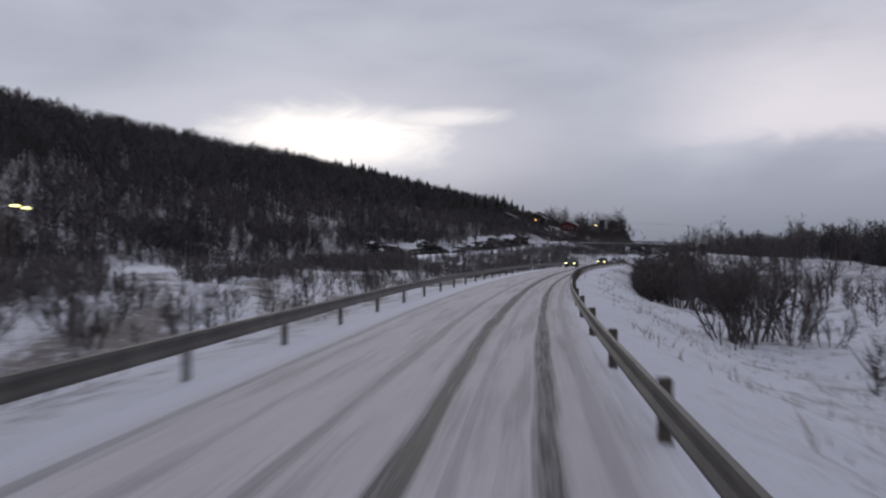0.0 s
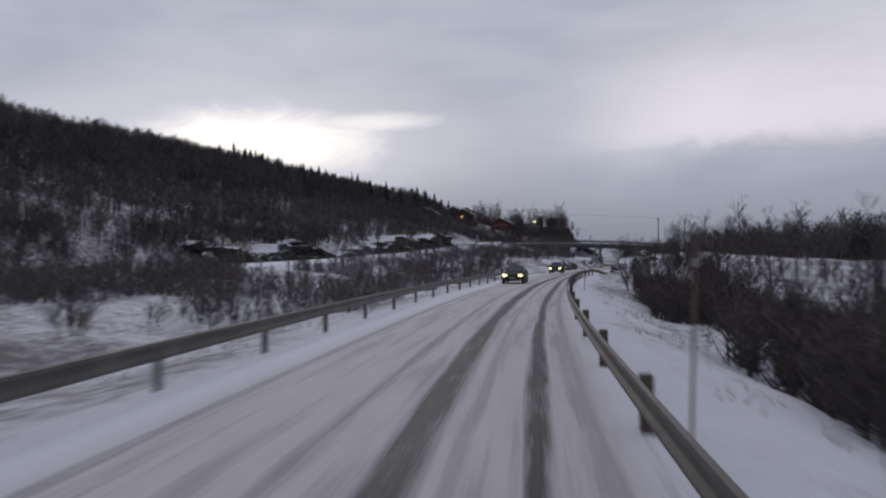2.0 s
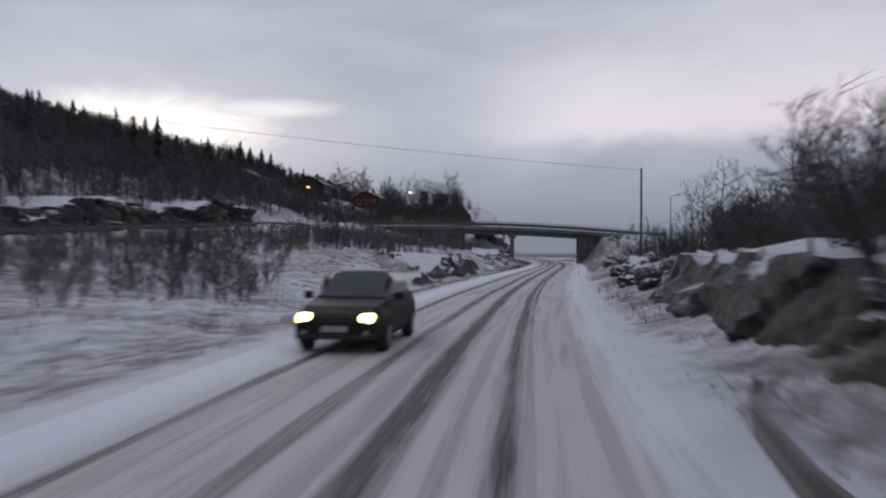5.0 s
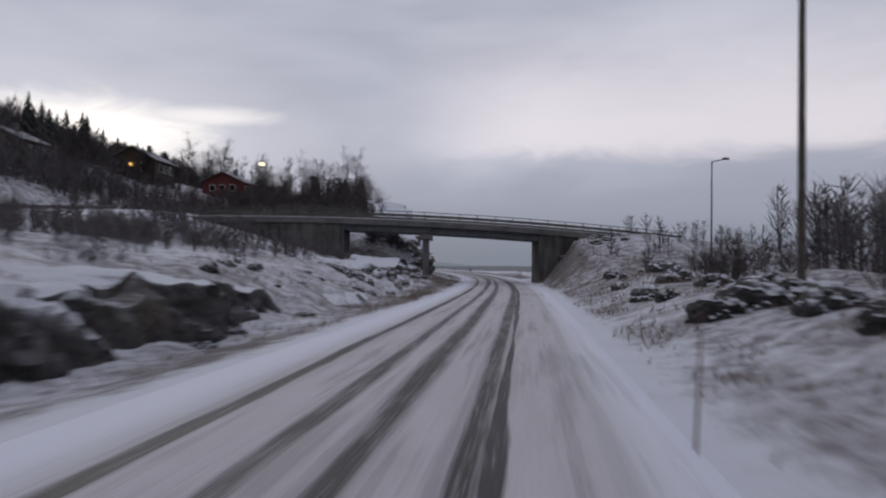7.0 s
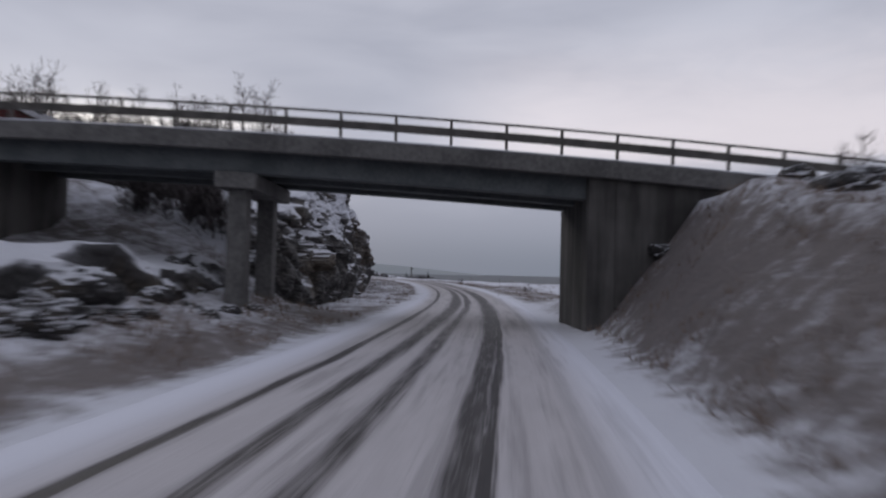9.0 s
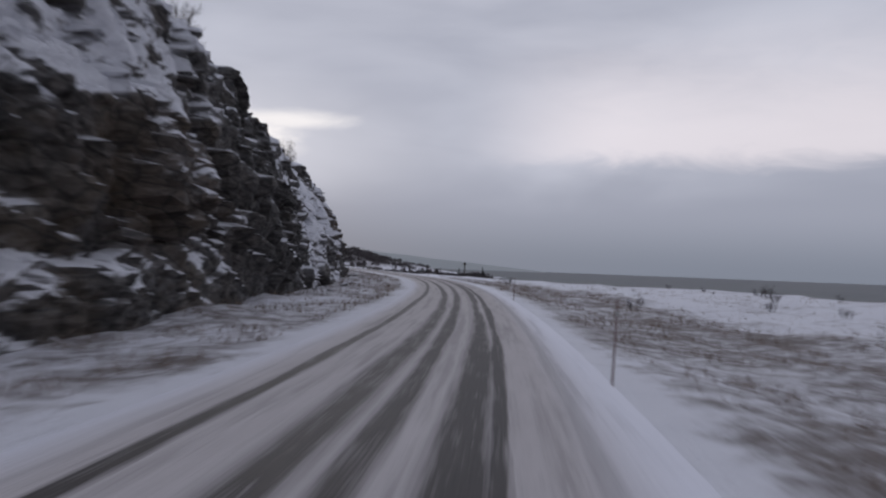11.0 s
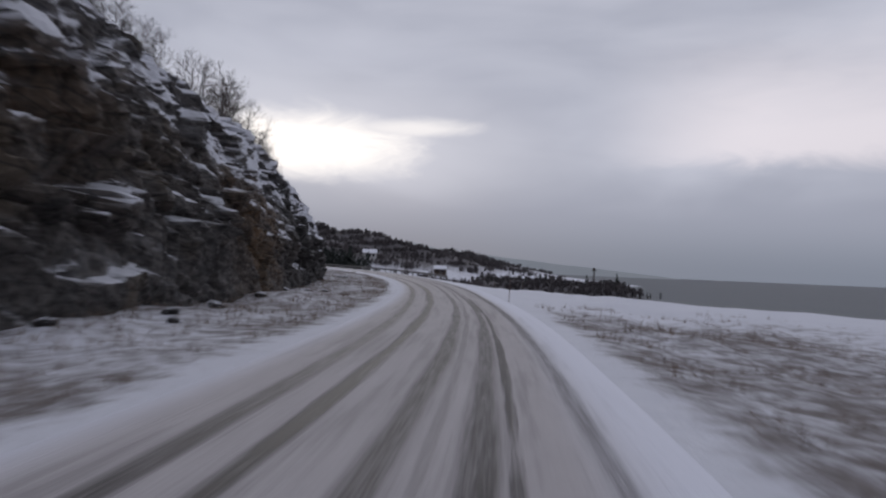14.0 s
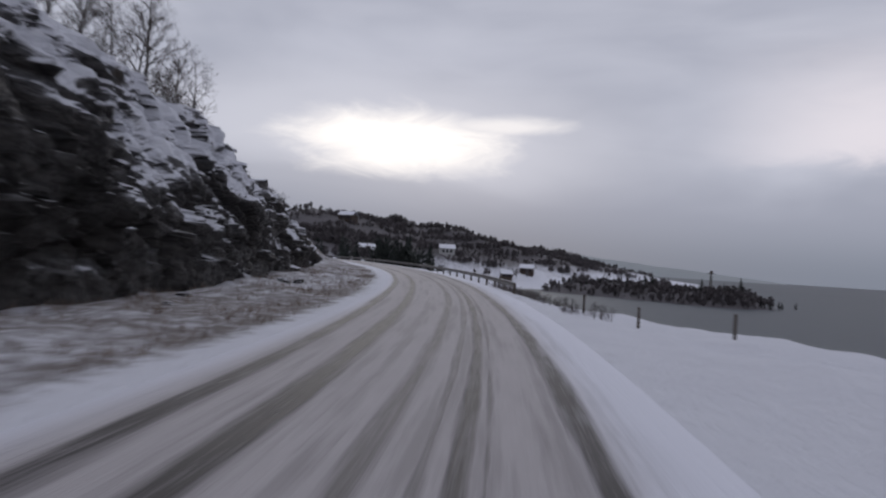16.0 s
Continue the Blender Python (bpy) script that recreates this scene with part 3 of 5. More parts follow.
sea = bmesh.new()
for v in ((-4500, -1500, -10.2), (4500, -1500, -10.2), (4500, 4500, -10.2), (-4500, 4500, -10.2)):
    sea.verts.new(v)
sea.faces.new(sea.verts)
tagged(part("water", sea, M_SEA), "cold grey sea reaching to the horizon", "sea", kind="structure")

# side road that climbs to the bridge
def side_at(s):
    return float(keyed(s, (-100, -48), (69, -46), (175, -43.5), (285, -43.5)))


tagged(sheet("side_road", np.arange(-60, 300, 2.0), lambda s: side_at(s) + np.array([-4.4, -2.8, -1.4, 0.0, 1.4, 2.8, 4.4]),
             lambda s, l: lift(s, np.array([side_at(a) for a in s])) + 0.30 - 1.3 * (np.abs(l - np.array([side_at(a) for a in s])) > 3), M_SNOW), "narrow snow-covered side road along the foot of the hill", "road", kind="structure")


# ---- rock ----
def facets(q, tilt):
    """Planar, tilted faces of broken rock, cell by cell."""
    (d0, d1, *_), (c, *_) = noise.voronoi(q)
    a = noise.cell_vector(c * 7.3 + Vector((0.5, 0.5, 0.5)))
    return a.x + tilt * (a.y * (q.y - c.y) + a.z * (q.z - c.z)) * 2.0 + 0.35 * min((d1 - d0) * 4, 1)


def blocky(p, k=1.0):
    """How far broken rock stands out at a place (along, across, up): leaning beds with ledges, steep joints."""
    w = p + noise.noise_vector(p * 0.17) * 1.1
    bed = w.z + 0.28 * w.x + 0.25 * w.y
    step = bed / 2.1 + 0.9 * noise.noise(Vector((p.x * 0.07, p.y * 0.07, p.z * 0.05)))
    d = (1.0 * (step % 1.0) - 0.5) * (0.6 + 1.5 * noise.noise(Vector((p.x * 0.09, 4.0, p.z * 0.16))))
    fine = bed / 0.62 + 0.7 * noise.noise(p * 0.35)
    d += 0.20 * ((fine % 1.0) - 0.5) * max(0.0, 0.4 + 1.8 * noise.noise(p * 0.11 + Vector((5, 2, 8))))
    d += 0.85 * facets(Vector((w.x * 0.15, w.y * 0.2, bed * 0.23)), 0.9)
    d += 0.50 * facets(Vector((w.x * 0.50, w.y * 0.5, bed * 0.34)) + Vector((9, 4, 2)), 1.1)
    d += 0.22 * facets(Vector((w.x * 1.1, w.y * 1.1, bed * 0.9)) + Vector((3, 8, 1)), 0.8)
    return k * (d + 0.5 * noise.noise(p * 0.25) + 0.10 * noise.noise(p * 2.3) + 0.05 * noise.noise(p * 5.1))


def rock_face(name, s_range, ds, foot, back, height, dz, mat, push=1.0, side=1, hold=None):
    """A cut rock face along the road. foot, back: offsets of its base and top; height over the ground at its base."""
    ss = np.arange(*s_range, ds)
    rows = max(int(max(height(s) for s in ss) / dz), 4)
    verts, held = [], []
    for s in ss:
        h = np.interp(s, RS, RH)
        out = Vector((math.cos(h), math.sin(h), 0)) * side
        base = spot(s, foot(s))
        top, lean = height(s), (back(s) - foot(s)) * side
        for j in range(rows + 4):
            u = min(j / rows, 1.0)
            over = max(j - rows, 0)
            p = base + out * (lean * u**1.25 - over * 1.6) + Vector((0, 0, (top + 0.9) * u - 0.9 + 0.12 * over))
            fade = min(1.0, 0.3 + 2.2 * u) * (1 - 0.25 * over)
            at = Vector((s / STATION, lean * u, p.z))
            verts.append(p + out * (blocky(at, push) * fade) + Vector((0, 0, 0.5 * noise.noise(p * 0.7) * u)))
            held.append(hold(s, u) if hold else 0.0)
    faces = grid_faces(len(ss), rows + 4)
    me = mesh_from(name, verts, faces.tolist(), mat, False)
    if me.polygons[len(me.polygons) // 2].normal.dot(out) < 0:
        me.flip_normals()
    up = np.empty(3 * len(me.vertices), np.float32)
    me.vertex_normals.foreach_get("vector", up)
    up = up.reshape(-1, 3)[:, 2].reshape(len(ss), rows + 4)
    for axis, n in ((0, int(2.6 / ds) | 1), (1, int(0.6 / dz) | 1)):
        kernel = np.hanning(n + 2)[1:-1]
        kernel = kernel / kernel.sum()
        ends = [(n // 2, n // 2) if k == axis else (0, 0) for k in (0, 1)]
        up = np.apply_along_axis(np.convolve, axis, np.pad(up, ends, mode="edge"), kernel, "valid")
    me.attributes.new("ledge", "FLOAT", "POINT").data.foreach_set("value", up.astype(np.float32).ravel())
    if hold:
        me.attributes.new("snow_hold", "FLOAT", "POINT").data.foreach_set("value", np.asarray(held, np.float32))
        rust = [cliff_stain(s, min(j / rows, 1.0)) for s in ss for j in range(rows + 4)]
        black = [float(keyed(s, (376, 0), (382, 0.7), (394, 0.7), (399, 0), (482, 0), (492, 0.9), (530, 0.9), (545, 0.4))) * float(np.interp(j / rows, (0.7, 0.95), (1, 0.3))) for s in ss for j in range(rows + 4)]
        me.attributes.new("black_rock", "FLOAT", "POINT").data.foreach_set("value", np.asarray(black, np.float32))
        me.attributes.new("rust", "FLOAT", "POINT").data.foreach_set("value", np.asarray(rust, np.float32))
    return new(name, me)


def cliff_stain(s, u):
    """A broad ochre stain of seeping water on the cliff's wall, with fainter ones beyond it."""
    a = 1.2 * math.exp(-((s - 478) / 8) ** 2 - ((u - 0.38) / 0.34) ** 2) + 0.7 * math.exp(-((s - 449) / 7) ** 2 - ((u - 0.62) / 0.25) ** 2) + 0.5 * math.exp(-((s - 366) / 7) ** 2 - ((u - 0.5) / 0.3) ** 2)
    return a * (0.75 + 0.8 * noise.noise(Vector((s * 0.3, u * 3, 1.0))))


def cliff_snow(s, u):
    """Snow caught on the cliff: more on its brow at first, much on the easy slope of its middle, little on its far wall."""
    brow = float(keyed(s, (312, 0.1), (330, 0.45), (345, 0.62), (368, 0.66), (378, 0.3), (386, 0.02), (402, 0.08), (436, 0.1), (470, 0.26), (500, 0.48), (522, 0.54), (540, 0.5), (552, 0.2)))
    waist = float(keyed(s, (312, -0.1), (340, 0.02), (372, 0.08), (384, -0.15), (397, -0.15), (402, 0.50), (422, 0.48), (432, 0.15), (446, 0.0), (470, -0.1), (490, -0.16), (520, -0.05)))
    base = float(keyed(s, (312, 0.0), (335, 0.16), (366, 0.30), (384, 0.04), (394, 0.0), (402, 0.46), (418, 0.46), (430, 0.12), (446, -0.06), (470, -0.16), (492, -0.32), (515, -0.32), (540, -0.05)))
    more = 0.05
    return more + float(np.interp(u, (0.0, 0.15, 0.42, 0.58, 0.72, 1.0), (base, base, waist, waist, brow, brow)))


def cliff_height(s):
    return float(keyed(s, (309, 0.1), (311, 2.6), (314, 4.8), (322, 6.2), (334, 7.8), (348, 11.0), (372, 14.2), (386, 15.2), (394, 14.8), (402, 13.4), (430, 13.8), (470, 13.2), (500, 12.6), (525, 10.2), (540, 8.6), (555, 7.4), (570, 6.2), (588, 4.4), (600, 0.6)))


tagged(rock_face("rock_cliff", (309, 600), 0.26, lambda s: float(keyed(s, (309, -11.6), (320, -10.9), (340, -11.6), (365, -12.4), (440, -13.6), (500, -14.0), (552, -14.0), (600, -13.0))),
                 lambda s: float(keyed(s, (309, -13.5), (340, -15.2), (365, -16.8), (385, -19.5), (425, -21.0), (440, -20.0), (500, -20.0), (552, -18), (600, -16))), cliff_height, 0.22, M_ROCK, 1.0, 1, cliff_snow),
       "tall blasted rock cliff with snow on its ledges", "cliff", kind="structure")
tagged(rock_face("rock_cut", (150, 264), 0.45, lambda s: -48.0, lambda s: -49.2, lambda s: max(0.15, 1.9 + 3.2 * noise.noise(Vector((s * 0.055, 3.3, 0))) + 0.8 * noise.noise(Vector((s * 0.3, 1.3, 0)))), 0.22, M_ROCK_LOW, 1.15),
       "low dark rock cutting behind the side road", "cliff", kind="structure")


def hump(s, a, b, h):
    """Height of an outcrop between two stations, uneven along its length."""
    u = min(max((s - a) / (b - a), 0.0), 1.0)
    return h * (math.sin(math.pi * u) ** 0.5) * (0.8 + 0.35 * noise.noise(Vector((s * 0.16, h, 0)))) + 0.05


for a, b, foot, h, side in ((206, 217, -9.6, 1.1, 1), (217, 247, -9.9, 2.2, 1), (254, 264, -9.6, 0.8, 1), (274, 290, -13.0, 0.6, 1), (290, 308, -11.6, 1.6, 1), (158, 188, 4.6, 1.7, -1), (186, 214, 5.4, 1.3, -1)):
    tagged(rock_face("rock_bank", (a, b), 0.3, lambda s: foot, lambda s: foot - side * 1.1, lambda s: hump(s, a, b, h), 0.16, M_ROCK_LOW, 0.42, side),
           "dark rounded rock outcrop along the bank under patchy snow", "rock", kind="structure")


def boulder_mesh(name, r, seed, mat, squash=0.6, push=0.5):
    bm = bmesh.new()
    bmesh.ops.create_icosphere(bm, subdivisions=4, radius=1.0)
    for v in bm.verts:
        q = v.co.copy()
        p = q * r + Vector((seed * 13.7, seed * 3.1, 0))
        k = 1 + (blocky(p * 1.3, push / r) if r > 0 else 0) * 0.5
        v.co = Vector((q.x * r * k, q.y * r * 1.5 * k, q.z * r * squash * k))
    me = bpy.data.meshes.new(name)
    bm.to_mesh(me)
    bm.free()
    me.materials.append(mat)
    return me


rng = random.Random(4)
OUTCROPS = [boulder_mesh("rock_outcrop", 2.0, k, M_BOULDER, 0.8, 1.0) for k in range(5)]
for s, l, size in [(rng.uniform(212, 297), rng.uniform(-15.5, -9.0), rng.uniform(0.06, 0.17)) for _ in range(70)] + [(rng.uniform(270, 304), rng.uniform(-15.5, -9.0), rng.choice((0.07, 0.09, 0.12, 0.15, 0.2)) * rng.uniform(0.8, 1.2)) for _ in range(110)] + \
                  [(rng.uniform(156, 212), rng.uniform(4.6, 9.5), rng.uniform(0.2, 0.45)) for _ in range(22)] + \
                  [(rng.uniform(291, 312), rng.uniform(5.5, 12), rng.uniform(0.10, 0.24)) for _ in range(16)] + [(rng.uniform(291, 306), rng.uniform(-14.5, -10.5), rng.uniform(0.3, 0.5)) for _ in range(12)] + [(rng.uniform(205, 280), rng.uniform(4.8, 9.5), rng.uniform(0.15, 0.4)) for _ in range(34)]:
    ob = new("rock_outcrop", rng.choice(OUTCROPS))
    ob.matrix_world = Matrix.Translation(spot(s, l, -0.35 * size)) @ pose(0, 0, 0, rng.uniform(-15, 15), rng.uniform(-12, 12), math.degrees(heading(s)) + rng.uniform(-25, 25)) @ Matrix.Scale(size, 4)
    tagged(ob, "dark jagged rock outcrop capped with snow", "rock", "rocks along the road")
FOOT_ROCKS = [boulder_mesh("fallen_rock", 0.5, 20 + k, M_BOULDER, 0.7, 0.4) for k in range(3)]
for k in range(30):
    s = rng.uniform(338, 535)
    ob = new("fallen_rock", rng.choice(FOOT_ROCKS))
    size = rng.uniform(0.2, 0.5)
    ob.matrix_world = Matrix.Translation(spot(s, rng.uniform(-12.6, -10.2), 0.02)) @ pose(0, 0, 0, rng.uniform(-25, 25), 0, rng.uniform(0, 360)) @ Matrix.Scale(size, 4)
    tagged(ob, "small fallen rock half buried in snow", "rock", "rocks under the cliff")


# ---- trees and bushes ----
def cone(verts, faces, a, b, ra, rb, sides=3):
    """A tapered limb from a to b."""
    axis = (b - a).normalized()
    side = axis.orthogonal().normalized()
    other = axis.cross(side)
    i = len(verts)
    for p, r in ((a, ra), (b, rb)):
        for k in range(sides):
            t = 2 * math.pi * k / sides
            verts.append(p + (side * math.cos(t) + other * math.sin(t)) * r)
    for k in range(sides):
        n = (k + 1) % sides
        faces.append((i + k, i + n, i + sides + n, i + sides + k))


def grow(rnd, verts, faces, a, way, length, r, depth, bend=0.25, fork=(2, 4)):
    """A limb that forks into thinner ones."""
    b = a + way * length
    cone(verts, faces, a, b, r, r * 0.55, 3)
    if depth == 0:
        return
    for k in range(rnd.randint(*fork)):
        u = rnd.uniform(0.35, 1.0)
        turn = Vector((rnd.gauss(0, 1), rnd.gauss(0, 1), rnd.gauss(0.25, 0.8))).normalized()
        grow(rnd, verts, faces, a.lerp(b, u), (way * 0.9 + turn * rnd.uniform(0.45, 0.85)).normalized(), length * rnd.uniform(0.5, 0.75), r * 0.62, depth - 1, bend, fork)


def birch(seed, h):
    """A leafless tree > trunk, crown."""
    rnd = random.Random(seed)
    root = new("birch_tree")
    tv, tf, cv, cf = [], [], [], []
    a, lean = Vector((0, 0, -0.3)), Vector((rnd.gauss(0, 0.08), rnd.gauss(0, 0.08), 1)).normalized()
    steps = 6
    for k in range(steps):
        b = a + (lean + Vector((rnd.gauss(0, 0.07), rnd.gauss(0, 0.07), 0))) * (h / steps)
        r0, r1 = 0.016 * h * (1 - k / steps) + 0.012, 0.016 * h * (1 - (k + 1) / steps) + 0.01
        cone(tv, tf, a, b, r0, r1, 6)
        if k > 0:
            for j in range(rnd.randint(4, 6)):
                p = a.lerp(b, rnd.random())
                t = rnd.uniform(0, 2 * math.pi)
                way = Vector((math.cos(t), math.sin(t), rnd.uniform(0.5, 1.5))).normalized()
                grow(rnd, cv, cf, p, way, h * rnd.uniform(0.13, 0.22) * (1.15 - 0.5 * k / steps), 0.0062 * h * (1 - 0.6 * k / steps), 4, fork=(2, 3))
        a = b
    part("trunk", mesh_from("trunk", tv, tf, M_BARK), None, root)
    part("crown", mesh_from("crown", cv, cf, M_TWIG), None, root, "fine leafless dark twigs")
    return root


def bush(seed, h, mat):
    """A leafless shrub > stems, twigs."""
    rnd = random.Random(seed)
    root = new("leafless_bush")
    sv, sf, cv, cf = [], [], [], []
    for k in range(rnd.randint(8, 12)):
        t = rnd.uniform(0, 2 * math.pi)
        a = Vector((math.cos(t), math.sin(t), 0)) * rnd.uniform(0, 0.3 * h) + Vector((0, 0, -0.15))
        way = Vector((math.cos(t) * rnd.uniform(0.1, 0.6), math.sin(t) * rnd.uniform(0.1, 0.6), 1)).normalized()
        b = a + way * h * rnd.uniform(0.45, 0.75)
        cone(sv, sf, a, b, 0.012 * h, 0.006 * h, 4)
        for j in range(rnd.randint(4, 6)):
            turn = Vector((rnd.gauss(0, 1), rnd.gauss(0, 1), rnd.gauss(0.3, 0.5))).normalized()
            grow(rnd, cv, cf, a.lerp(b, rnd.uniform(0.3, 1)), (way + turn * 0.6).normalized(), h * rnd.uniform(0.16, 0.3), 0.006 * h, 3, fork=(2, 3))
    part("stem_clump", mesh_from("stem_clump", sv, sf, M_BARK), None, root)
    part("crown", mesh_from("crown", cv, cf, mat), None, root)
    return root



rng = random.Random(11)
BIRCHES = [birch(30 + k, h) for k, h in enumerate((6.0, 7.0, 8.0, 5.0, 6.5))]
BUSHES = [bush(50 + k, h, M_TWIG if k % 2 else M_TWIG_GREY) for k, h in enumerate((2.2, 2.6, 1.8, 3.0, 1.4, 2.4))]


def plant(kinds, places, label, category, group):
    """Sets out copies of the grown kinds; each place: along, across, size."""
    for s, l, size in places:
        m = Matrix.Translation(spot(s, l)) @ pose(0, 0, 0, rng.uniform(-4, 4), rng.uniform(-4, 4), rng.uniform(0, 360)) @ Matrix.Scale(size, 4)
        tagged(copy_thing(rng.choice(kinds), m), label, category, group)


def scatter(n, s0, s1, l0, l1, a, b):
    return [(rng.uniform(s0, s1), rng.uniform(l0, l1), rng.uniform(a, b)) for _ in range(n)]


# bushes in the hollow between the road and the side road
plant(BUSHES, scatter(34, 0, 150, -26, -9.5, 0.6, 1.25), "leafless bush standing in the snowy hollow", "bush", "bushes in the hollow")
plant(BUSHES, scatter(26, 120, 205, -28, -12, 0.6, 1.2), "leafless bush on the snowy slope beside the road", "bush", "bushes on the slope")
plant(BUSHES, scatter(26, 215, 295, -36, -17, 0.5, 1.0), "leafless bush above the rocky bank", "bush", "bushes above the bank")
# thicket beyond the seaward rail
plant(BUSHES, scatter(36, 34, 120, 8.2, 15, 1.1, 1.75), "tall dark leafless bush below the road bank", "bush", "bushes below the bank")
plant(BIRCHES, scatter(22, 60, 150, 10, 30, 0.6, 0.95), "slender leafless tree below the road bank", "tree", "trees below the bank")
plant(BUSHES, scatter(20, -10, 140, 8, 40, 0.5, 1.0), "grey leafless bush in the snowy field", "bush", "bushes in the field")
plant(BIRCHES, scatter(46, 120, 330, 34, 70, 0.9, 1.5), "leafless tree in the far wood edge", "tree", "trees of the wood edge")
plant(BIRCHES, scatter(22, 165, 250, 10, 26, 0.7, 1.1), "leafless tree on the bank beside the road", "tree", "trees on the bank")
plant(BUSHES, scatter(42, 115, 210, 5.5, 16, 0.7, 1.3), "brown leafless bush on the bank above the rail", "bush", "bushes on the bank")
plant(BUSHES, scatter(26, 316, 346, -36, -11, 0.8, 1.5), "leafless bush on the slope behind the bridge", "bush", "bushes behind the bridge")
plant(BIRCHES, scatter(26, 314, 345, -34, -15, 0.4, 0.6), "leafless tree on the slope behind the bridge", "tree", "trees behind the bridge")
plant(BUSHES, scatter(14, 155, 262, 7, 16, 0.7, 1.2), "leafless bush on the rocky bank", "bush", "bushes on the bank")
plant(BUSHES, scatter(10, 312, 330, 5, 14, 0.9, 1.4), "dark leafless bush beside the bridge mound", "bush", "bushes by the bridge")
# open field by the sea
plant(BUSHES, scatter(22, 345, 450, 9, 40, 0.25, 0.6), "low leafless bush in the snowy shore field", "bush", "bushes in the shore field")
# along the top of the cliff
plant(BIRCHES, scatter(14, 336, 395, -24, -19, 0.5, 0.8), "leafless birch above the cliff", "tree", "trees above the cliff")
plant(BIRCHES, scatter(6, 424, 450, -24, -21.2, 0.3, 0.5) + scatter(22, 450, 480, -25, -21.2, 0.6, 1.0) + scatter(34, 480, 545, -25.5, -21.0, 0.8, 1.35), "leafless birch above the cliff", "tree", "trees above the cliff")
plant(BUSHES, scatter(34, 336, 545, -26, -18.5, 0.5, 1.0), "leafless bush on the cliff's edge", "bush", "bushes above the cliff")
# round the houses
plant(BIRCHES, scatter(110, 362, 400, -60, -22, 0.75, 1.25), "leafless garden tree near the houses", "tree", "trees round the houses")
for ob in BIRCHES + BUSHES:
    for o in (*ob.children_recursive, ob):
        bpy.data.objects.remove(o)


# ---- the woods ----
def tri_mesh(name, tri, mat):
    """A mesh from an array of triangles."""
    me = bpy.data.meshes.new(name)
    n = len(tri)
    me.vertices.add(3 * n)
    me.vertices.foreach_set("co", tri.astype(np.float32).ravel())
    me.loops.add(3 * n)
    me.loops.foreach_set("vertex_index", np.arange(3 * n, dtype=np.int32))
    me.polygons.add(n)
    me.polygons.foreach_set("loop_start", np.arange(0, 3 * n, 3, dtype=np.int32))
    me.materials.append(mat)
    me.update(calc_edges=True)
    return me


def woods(name, spots, mat, seed, twigs=70, spruce=0.0, wide=0.011):
    """Many small bare trees and spruces in one mesh; spots: base and height."""
    r = np.random.default_rng(seed)
    base = np.array([tuple(p) for p, _ in spots])
    h = np.array([v for _, v in spots])
    dark = r.random(len(h)) < spruce
    up = np.array([0, 0, 1.0])
    tris = []

    def spikes(a, b, half):
        tris.append(np.stack([a - half, a + half, b], -2).reshape(-1, 3, 3))

    # trunks: three crossed spikes each
    for k in range(3):
        t = k * 2.09
        half = np.stack([np.cos(t) * h, np.sin(t) * h, 0 * h], -1) * 0.016
        spikes(base - up * 0.5, base + up * (h * 0.92)[:, None] + r.normal(0, 0.03, base.shape) * h[:, None], half)
    b, hh = base[~dark][:, None, :], h[~dark][:, None]
    if len(hh):
        u = r.uniform(0.16, 0.97, (len(hh), twigs))
        t = r.uniform(0, 6.283, u.shape)
        reach = hh * 0.30 * np.sin(np.pi * np.minimum(u * 0.8 + 0.15, 1)) * r.uniform(0.4, 1.15, u.shape)
        out = np.stack([np.cos(t), np.sin(t), 0 * t], -1)
        at = b + (hh * u * 0.85)[..., None] * up
        p = at + out * (reach * r.uniform(0, 0.55, u.shape))[..., None]
        q = at + out * reach[..., None] + r.normal(0, 0.03, out.shape) * hh[..., None] + (reach * r.uniform(0.4, 1.1, u.shape))[..., None] * up
        n = r.normal(0, 1, out.shape) * (1, 1, 0.4)
        n = n / np.linalg.norm(n, axis=-1, keepdims=True) * (wide * hh)[..., None]
        spikes(p, q, n)
    b, hh = base[dark][:, None, :], h[dark][:, None]
    if len(hh):
        k = np.arange(90)[None] / 90
        t = r.uniform(0, 6.283, (len(hh), 90))
        z = hh * (0.08 + 0.90 * k)
        reach = (0.25 * hh * (1 - k) + 0.03 * hh) * r.uniform(0.6, 1.2, t.shape)
        out = np.stack([np.cos(t), np.sin(t), 0 * t], -1)
        half = np.stack([-np.sin(t), np.cos(t), 0 * t], -1) * (reach * 0.3)[..., None]
        tip = b + out * reach[..., None] + (z - 0.05 * hh)[..., None] * up
        top = b + (z + 0.08 * hh)[..., None] * up
        tris.append(np.stack([np.broadcast_to(top, tip.shape), tip - half, tip + half], -2).reshape(-1, 3, 3))
    return new(name, tri_mesh(name, np.concatenate(tris), mat))


rnd = random.Random(21)
spots = []
for k in range(9000):
    s, l = rnd.uniform(-60, 420), -rnd.uniform(51, 205)
    thin = keyed(s, (300, 1.0), (360, 0.75), (420, 0.5))
    open_at = noise.noise(Vector((s * 0.022, l * 0.05, 6.0))) + 0.5 * noise.noise(Vector((s * 0.07, l * 0.1, 2.0)))
    low = min(max((l + 105) / 40, 0.0), 1.0)
    if s < 270 and rnd.random() < low * (0.28 + 1.1 * open_at):
        continue
    if rnd.random() > thin or (318 < s < 400 and l > -70) or (l > -62 and rnd.random() < 0.5):
        continue
    spots.append((spot(s, l), rnd.uniform(5.5, 10.5) * (0.75 if l > -80 else 1.0)))
tagged(woods("hillside_forest", spots, M_FOREST, 1, 74), "dense dark leafless forest on the hillside", "forest", kind="stuff")
